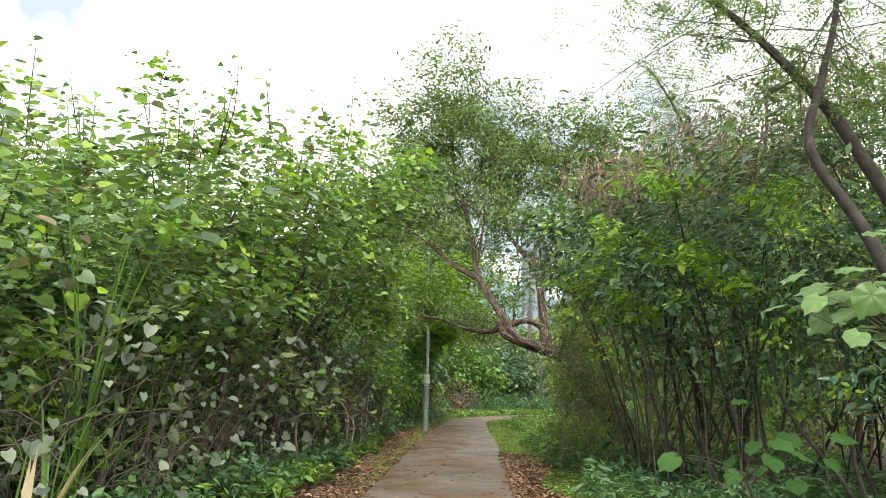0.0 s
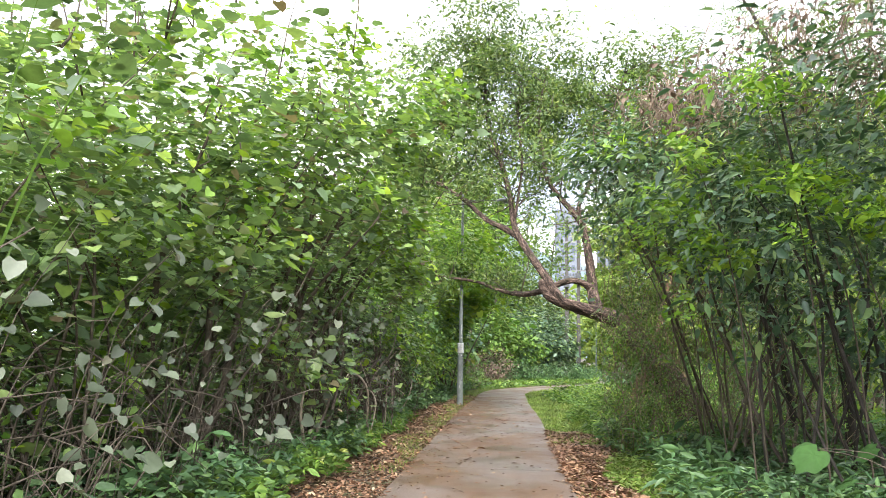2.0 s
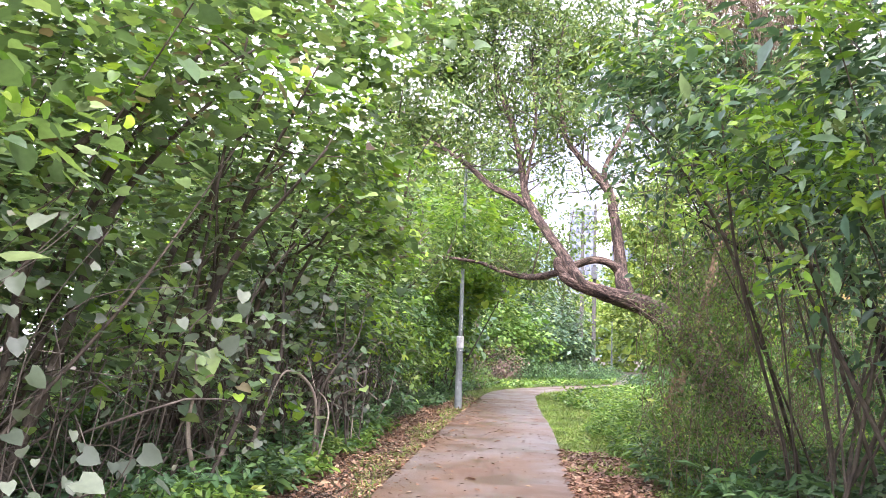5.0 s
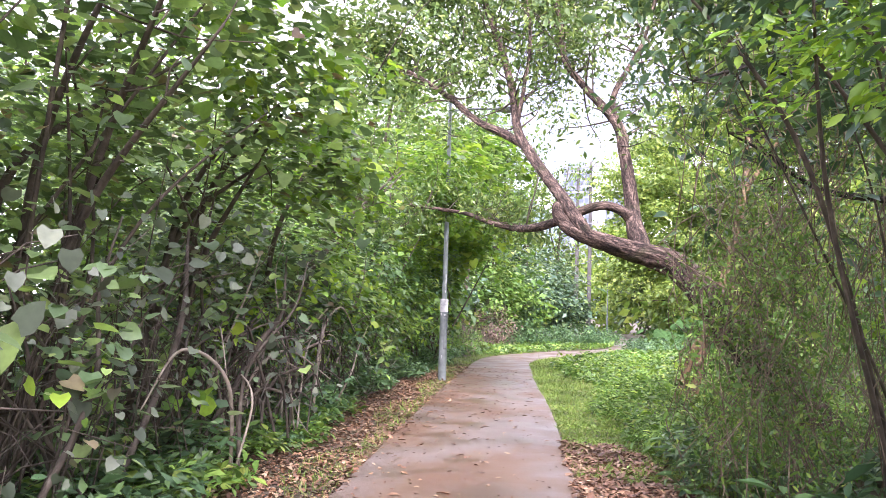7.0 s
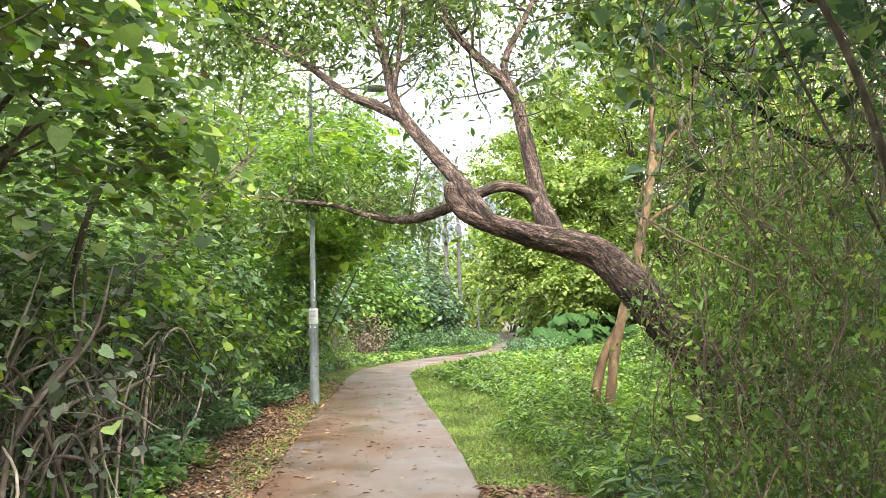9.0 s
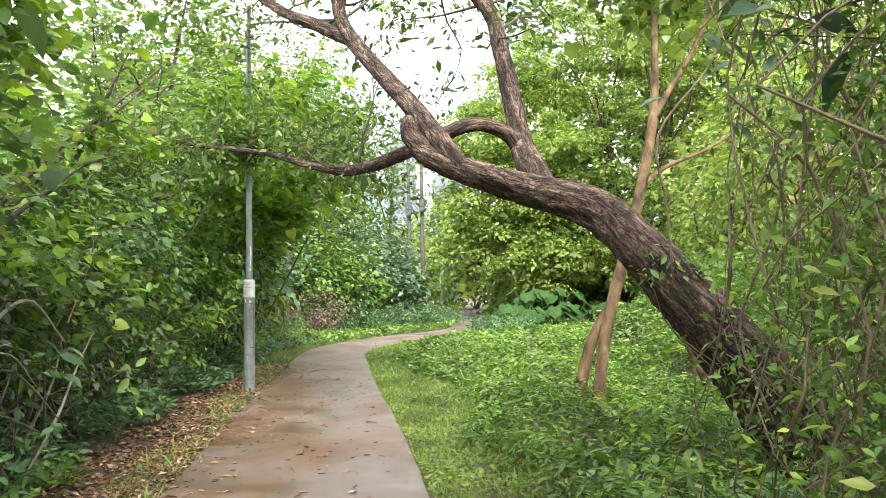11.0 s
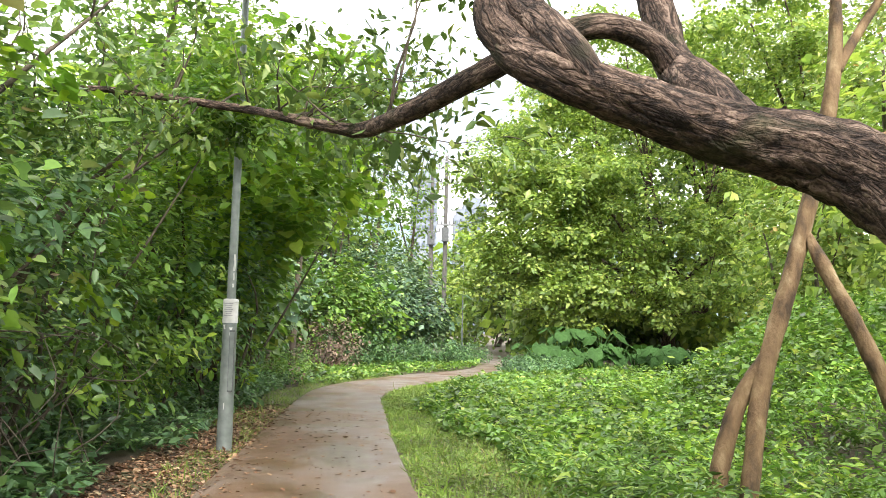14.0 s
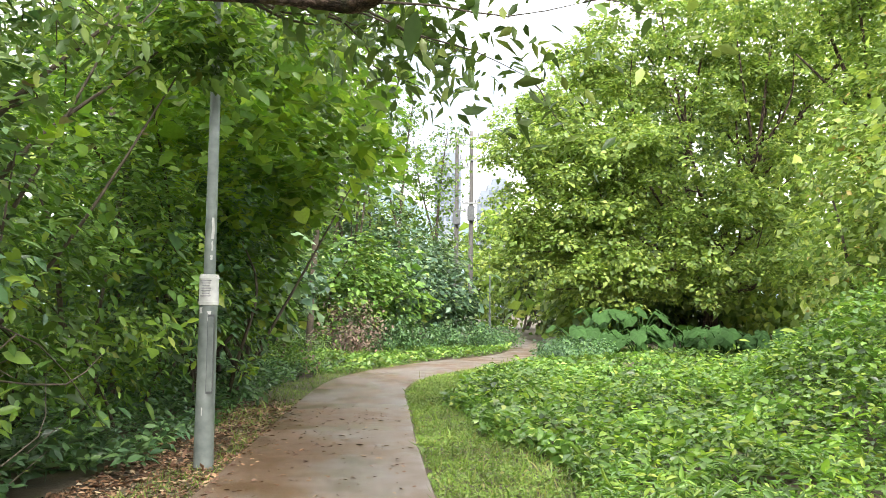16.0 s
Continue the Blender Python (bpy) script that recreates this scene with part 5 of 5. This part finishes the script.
for k, (x, y, h, rx) in enumerate([(11.5, 73, 20, 5.4), (18, 70, 21, 5.5), (24, 66, 20, 5.5), (6.5, 100, 13, 4), (9.5, 66, 5, 4), (13, 65, 5, 4), (18, 62, 6, 4), (9, 76, 7, 5), (-6, 66, 9, 4.5), (-2.5, 84, 9.5, 4.5), (8, 92, 11, 6), (16, 84, 13, 6), (2.5, 98, 9, 4), (-12, 60, 10, 5), (-14, 45, 10, 4.5), (-14, 33, 9, 4.5), (-15, 20, 9, 4.5), (-14, 8, 8, 4.5)]):
    shrub("background_tree", "dense dark green tree of the far forest", "tree", "background forest trees", x, y, h, rx, 3, 0.2, 250 if k < 3 else 110, 24, 0.5, CLUMP, G_CROWN if k % 2 else G_CAMPHOR, 700 + k, 3, spread=0.6, shell=0.5, stem_r=0.12, keep=None)
for k, (x, y, h, rx) in enumerate([(-4.6, 57, 16.5, 2.6), (-8.6, 54, 17, 2.8), (-12.4, 52, 14, 2.6), (-6.6, 64, 19, 2.8), (-10.4, 44, 13, 2.3), (-6.4, 46, 13, 2.0)]):
    shrub("tall_tree", "tall open-crowned tree rising behind the thicket", "tree", "tall trees behind the thicket", x, y, h, rx, 2.2, h * 0.34, 175, 26, 0.22, CLUMP, G_CROWN if k % 2 else G_FEATHER, 770 + k, 7, spread=0.42, shell=0.15, stem_r=0.09, keep=None, up=0.9)
for k, (x, y, h) in enumerate([(-2.6, 62, 13), (-0.6, 66, 12.5), (-4.5, 45, 11), (-7, 38, 10.5), (-8, 52, 12), (-6.2, 33, 9.5)]):
    feathery_tree(x, y, h, 740 + k, [[(x, y, -0.1, 0.12), (x + 0.2, y, h * 0.4, 0.1), (x + 0.5, y, h * 0.75, 0.06), (x + 0.9, y, h, 0.02)], [(x + 0.2, y, h * 0.45, 0.07), (x - 0.8, y + 0.3, h * 0.75, 0.04), (x - 1.2, y, h * 0.95, 0.012)]],
                  "tall thin tree with sparse crown against the sky")

# ---------------------------------------------------------------- far distance


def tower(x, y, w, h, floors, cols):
    ob = thing("tower_block", (x, y, 0), "high-rise block tinted pale blue for haze, beyond the trees", "building", "distant tower blocks")
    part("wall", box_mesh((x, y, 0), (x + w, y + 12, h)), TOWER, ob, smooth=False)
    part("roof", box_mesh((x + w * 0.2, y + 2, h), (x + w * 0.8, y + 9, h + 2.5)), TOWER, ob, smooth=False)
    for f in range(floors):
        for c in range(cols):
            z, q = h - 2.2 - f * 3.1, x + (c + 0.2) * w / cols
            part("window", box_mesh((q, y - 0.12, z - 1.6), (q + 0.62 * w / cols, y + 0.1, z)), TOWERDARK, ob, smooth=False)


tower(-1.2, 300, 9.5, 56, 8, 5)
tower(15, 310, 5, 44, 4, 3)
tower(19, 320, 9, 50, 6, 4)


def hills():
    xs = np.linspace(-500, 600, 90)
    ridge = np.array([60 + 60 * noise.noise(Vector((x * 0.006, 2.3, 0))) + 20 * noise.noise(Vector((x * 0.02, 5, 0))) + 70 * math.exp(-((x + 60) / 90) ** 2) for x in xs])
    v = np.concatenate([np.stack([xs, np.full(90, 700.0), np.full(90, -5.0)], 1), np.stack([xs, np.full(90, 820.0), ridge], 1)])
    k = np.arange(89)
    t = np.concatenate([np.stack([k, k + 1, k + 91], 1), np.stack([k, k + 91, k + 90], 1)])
    sheet("backdrop", (v, t), HAZETINT, "wooded hills tinted blue-green for distance haze", "hills", "structure")


hills()

# ---------------------------------------------------------------- undergrowth, grass and litter


def patch(name, label, category, mat, seed, count, region, size, tmpl, height, up=0.8, droop=0.1, lean=1.0, mound=None):
    """A carpet of small plants over the stretch where region(x, y) is true."""
    rng = np.random.default_rng(seed)
    (x0, x1), (y0, y1), inside = region
    x, y = rng.uniform(x0, x1, count), rng.uniform(y0, y1, count)
    ok = inside(x, y)
    x, y = x[ok], y[ok]
    lump = np.array([noise.noise(Vector((a * 0.9, b * 0.9, seed))) + 0.7 * noise.noise(Vector((a * 2.7, b * 2.7, seed))) + 0.45 * noise.noise(Vector((a * 6.5, b * 6.5, seed))) for a, b in zip(x, y)])
    top = height * np.clip(0.72 + 0.95 * lump, 0.1, 2)
    if mound is not None:
        top = top + mound(x, y)
    z = ground_height(x, y) + top * rng.uniform(0.15, 1, len(x)) ** 0.5
    p = np.stack([x, y, z], 1)
    nrm = up * UP + rng.normal(0, 0.4, p.shape)
    d = rng.normal(0, 1, p.shape) * (lean, lean, 0.4) - droop * UP
    return sheet(name, blades(p, nrm, d, size * np.exp(rng.normal(0, 0.3, len(p))), tmpl), mat, label, category)


def grass(name, label, seed, count, region, size, upright=1.0):
    rng = np.random.default_rng(seed)
    (x0, x1), (y0, y1), inside = region
    x, y = rng.uniform(x0, x1, count), rng.uniform(y0, y1, count)
    ok = inside(x, y)
    x, y = x[ok], y[ok]
    p = np.stack([x, y, ground_height(x, y) - 0.005], 1)
    d = rng.normal(0, 0.55, p.shape) + UP * upright
    nrm = rng.normal(0, 1, p.shape) + (0, -0.6, 0.3)
    return sheet(name, blades(p, nrm, d, size * np.exp(rng.normal(0, 0.35, len(p))), BLADE), G_GRASS, label, "grass")


def verge_right(y):
    return path_right(y) + 1.0 + 0.3 * np.sin(y * 0.55) + 0.15 * np.sin(y * 1.7)


def herb_mound(x, y):
    return 1.5 * np.clip((x - 3.5) / 2.2, 0, 1.3) ** 1.3 * np.clip((y - 22) / 4, 0, 1) * np.clip((35 - y) / 4, 0, 1)


grass("verge_grass", "short bright green grass beside the path", 801, 110000, ((-1.2, 3.6), (16, 46), lambda x, y: (x > path_right(y) + 0.02) & (x < verge_right(y) + 0.45)), 0.085)
grass("verge_grass", "short patchy grass beside the path", 802, 30000, ((-0.2, 3.0), (3, 17), lambda x, y: (x > path_right(y) + 0.02) & (x < path_right(y) + 1.5)), 0.05)
grass("left_grass", "thin grass along the path edge", 803, 70000, ((-4.2, -0.5), (12, 44), lambda x, y: (x < path_left(y) - 0.03) & (x > path_left(y) - (0.45 + 0.45 * (y > 29)) - 0.2 * np.sin(y * 1.3))), 0.07)
patch("verge_clover", "low mat of small green leaves in the grass verge", "undergrowth", G_GRASS, 810, 100000, ((-1.2, 3.6), (16, 46), lambda x, y: (x > path_right(y) + 0.03) & (x < verge_right(y) + 0.4)), 0.05, LEAFLET, 0.05, 1.0)
patch("verge_clover", "patchy mat of small green leaves beside the path", "undergrowth", G_GRASS, 825, 50000, ((0.4, 3.2), (2, 16.5), lambda x, y: (x > path_right(y) + 0.75 + 0.25 * np.sin(y * 0.9)) & (x < path_right(y) + 1.8)), 0.06, LEAFLET, 0.06, 1.0)
patch("herb_patch", "lush green herbs filling the clearing", "undergrowth", G_HERB, 811, 50000, ((-0.4, 8), (16.5, 26), lambda x, y: x > verge_right(y)), 0.09, WIDELANCE, 0.42, mound=herb_mound)
patch("herb_patch", "low green herbs across the clearing", "undergrowth", G_HERB, 819, 60000, ((-0.4, 9), (26, 38.5), lambda x, y: x > verge_right(y)), 0.095, CLUMP, 0.25, mound=herb_mound)
patch("creeper_cover", "broad bright creeper leaves over the herbs", "undergrowth", G_MULB, 818, 9000, ((-0.4, 8), (17.5, 34.5), lambda x, y: x > verge_right(y) + 0.15), 0.11, OVAL, 0.42, 1.0, mound=herb_mound)
patch("herb_patch", "lush green herbs filling the clearing", "undergrowth", G_HERB, 812, 30000, ((-0.4, 16), (34, 53), lambda x, y: (x > verge_right(y)) & (y > 38 + 0.3 * x - 4)), 0.14, CLUMP, 0.26)
patch("herb_patch", "lush green herbs at the foot of the bush", "undergrowth", G_COVER, 813, 22000, ((1.2, 7), (2, 18.5), lambda x, y: x > path_right(y) + 1.05 + 0.2 * np.sin(y * 1.1)), 0.15, WIDELANCE, 0.36)
patch("herb_patch", "fresh green herbs along the foot of the thicket", "undergrowth", G_HERB, 826, 14000, ((-4.6, -1.9), (6, 20), lambda x, y: (x < path_left(y) - 0.8 - 0.12 * np.sin(y * 2.1)) & (x > path_left(y) - 1.9)), 0.11, SMALLOVAL, 0.36)
patch("ground_cover", "dark green broad-leaved ground cover under the thicket", "undergrowth", G_COVER, 814, 28000, ((-6, -1.8), (3, 27), lambda x, y: x < path_left(y) - 0.95 - 0.15 * np.sin(y * 1.3)), 0.125, SMALLOVAL, 0.5)
patch("ground_cover", "coarse green ground cover deep in the thicket", "undergrowth", G_COVER, 817, 12000, ((-16, -5.5), (0, 40), lambda x, y: x < -5.5), 0.26, CLUMP, 0.5)
patch("ground_cover", "dark green ground cover behind the lamp post", "undergrowth", G_COVER, 815, 14000, ((-6, -2.6), (26, 40), lambda x, y: x < path_left(y) - 0.75), 0.1, OVAL, 0.3)
patch("creeper_carpet", "low carpet of bright creeper outside the bend", "undergrowth", G_HERB, 816, 30000, ((-8, 3), (38, 56), lambda x, y: (x < path_left(y) - 0.15) & (y > 39)), 0.12, CLUMP, 0.22)
patch("leaf_litter", "brown fallen leaves along the thicket edge", "fallen leaves", G_LITTER, 821, 70000, ((-4.2, -0.9), (2, 33), lambda x, y: (x < path_left(y) + 0.05) & (x > path_left(y) - 1.15)), 0.06, LEAFLET, 0.03, 1.4, 0)
patch("leaf_litter", "brown fallen leaves on the grass verge", "fallen leaves", G_LITTER, 822, 70000, ((-0.6, 2.6), (4, 18), lambda x, y: (x > path_right(y) - 0.03) & (x < path_right(y) + 0.8 + 0.3 * np.sin(y * 0.9))), 0.066, LEAFLET, 0.075, 1.4, 0)


def path_litter():
    rng = np.random.default_rng(823)
    n = 1500
    y = rng.uniform(4, 32, n)
    u = np.where(rng.uniform(0, 1, n) < 0.5, rng.beta(0.6, 2.4, n), rng.uniform(0, 1, n))
    x = path_left(y) + (path_right(y) - path_left(y)) * u
    p = np.stack([x, y, np.full(n, 0.008)], 1)
    sheet("path_litter", blades(p, UP + rng.normal(0, 0.15, p.shape), rng.normal(0, 1, p.shape) * (1, 1, 0.05), 0.055 * np.exp(rng.normal(0, 0.4, n)), OVAL), G_LITTER, "scattered fallen leaves on the concrete path", "fallen leaves")


path_litter()


# bleached dead branches in the left thicket
def dead_branch(rows, seed):
    ob = tagged(new("dead_branch", tri_mesh("dead_branch", *tube(rows, 8, 0.1, 0.08, seed, 8), DEADWOOD if seed % 4 == 2 or seed in (43, 47, 51, 55) else STICK)), "bleached dead branch leaning in the thicket", "branch", "dead branches in the thicket")
    return ob


dead_branch([(-3.3, 15.0, 0.02, 0.028), (-3.1, 16.2, 1.2, 0.026), (-2.98, 16.5, 1.5, 0.02), (-3.05, 16.8, 2.2, 0.01)], 1)
dead_branch([(-3.9, 17.3, 0.02, 0.03), (-3.6, 17.8, 0.7, 0.028), (-3.3, 18.3, 1.25, 0.02), (-3.1, 18.7, 1.6, 0.01)], 2)
dead_branch([(-3.2, 13.5, 0.02, 0.03), (-3.15, 14.4, 1.3, 0.026), (-3.3, 14.8, 2.3, 0.012)], 3)


dead_rng = np.random.default_rng(77)
for k in range(22):
    y0 = dead_rng.uniform(11.5, 21)
    x0 = path_left(y0) - dead_rng.uniform(1.0, 1.9)
    lean, top = dead_rng.uniform(-1.1, 1.1), dead_rng.uniform(0.9, 2.6)
    x1 = min(x0 + dead_rng.uniform(-0.3, 0.6), path_left(y0 + lean) - 0.7)
    r = dead_rng.uniform(0.009, 0.024)
    bend = dead_rng.normal(0, 0.12, 2)
    dead_branch([(x0, y0, -0.02, r), ((x0 + x1) / 2 + bend[0], y0 + lean * 0.45 + bend[1], top * 0.45, r * 0.85), ((x0 + 3 * x1) / 4, y0 + lean * 0.8, top * 0.75, r * 0.6), (x1, y0 + lean, top, r * 0.3)], 10 + k)


# arching bare branches heaped at the face of the thicket
heap_rng = np.random.default_rng(91)
for k in range(26):
    y0 = heap_rng.uniform(14.8, 18.6)
    edge = path_left(y0)
    x0, x1 = edge - heap_rng.uniform(0.95, 1.6), edge - heap_rng.uniform(0.75, 1.3)
    run, top = heap_rng.uniform(0.7, 1.9) * heap_rng.choice((-1, 1)), heap_rng.uniform(0.5, 1.7)
    r = heap_rng.uniform(0.009, 0.022)
    bend = heap_rng.normal(0, 0.1, 3)
    dead_branch([(x0, y0, -0.02, r), (x0 + bend[0], y0 + run * 0.3, top * 0.75, r * 0.95), ((x0 + x1) / 2 + bend[1], y0 + run * 0.65, top, r * 0.7), (x1, y0 + run, top * heap_rng.uniform(0.5, 1.0) + bend[2], r * 0.3)], 40 + k)
    if k % 2:
        f = np.array(((x0 + x1) / 2, y0 + run * 0.6, top * 0.95))
        e = f + heap_rng.normal(0, 0.35, 3) * (0.5, 1, 1) + (0, 0, 0.25)
        dead_branch([(*f, r * 0.6), (*((f + e) / 2 + heap_rng.normal(0, 0.05, 3)), r * 0.45), (*e, r * 0.2)], 41 + k)


# thick dry vines that hang from the trees behind the curtain
hang_rng = np.random.default_rng(92)
for k in range(14):
    x, y = hang_rng.uniform(2.3, 4.6), hang_rng.uniform(17.2, 19.0)
    z0, z1, r = hang_rng.uniform(4.6, 6.6), hang_rng.uniform(0.3, 1.8), hang_rng.uniform(0.006, 0.018)
    rows = [(x + hang_rng.normal(0, 0.1) + 0.25 * math.sin(u * 5 + k), y + hang_rng.normal(0, 0.1), z0 + (z1 - z0) * u, r * (1 - 0.4 * u)) for u in np.linspace(0, 1, 8)]
    tagged(new("hanging_vine", tri_mesh("hanging_vine", *tube(rows, 6, 0.15, 0.1, k), TENDRIL)), "dry brown woody vine hanging from the trees", "vine", "dry vines hanging from the trees")


def reed(x, y, seed, label, h, count=16, mat=None, wide=1.0):
    rng = np.random.default_rng(seed)
    ob = thing("reed_clump", (x, y, 0), label, "grass", "tall reeds at the thicket edge")
    for k in range(count):
        a = rng.uniform(0, 6.28)
        lean = rng.uniform(0.15, 0.75)
        hh = h * rng.uniform(0.5, 1.05)
        w = wide * rng.uniform(0.012, 0.022)
        s = np.array((-math.sin(a), math.cos(a), 0)) * w
        v = []
        for u in np.linspace(0, 1, 8):
            q = np.array((x, y, 0.0)) + np.array((math.cos(a) * lean * u * u * hh * 0.6, math.sin(a) * lean * u * u * hh * 0.6, hh * (u - 0.35 * lean * u * u)))
            k2 = math.sin(math.pi * min(1, 0.12 + 0.88 * (1 - u))) ** 0.5 * (1 - u * 0.6) if u < 1 else 0.02
            v += [q - s * k2, q - np.array((0, 0, 0.006)), q + s * k2]
        t = []
        for r in range(7):
            b = r * 3
            t += [(b, b + 1, b + 4), (b, b + 4, b + 3), (b + 1, b + 2, b + 5), (b + 1, b + 5, b + 4)]
        part("blade", (np.array(v), np.array(t)), mat or G_REED, ob)
    return ob


reed(-2.95, 3.2, 901, "tall green reed clump with arching blades", 3.9, 9)
reed(-1.62, 2.35, 904, "bent clump of pale dry reed blades", 1.55, 9, G_DRYREED, 1.8)
reed(-2.1, 3.0, 905, "young green reed clump at the thicket edge", 1.5, 14)
reed(-2.6, 4.2, 902, "arching green reed clump with pale dry blades", 1.8)
reed(-3.2, 5.6, 903, "tall green reeds rising above the thicket", 5.4)
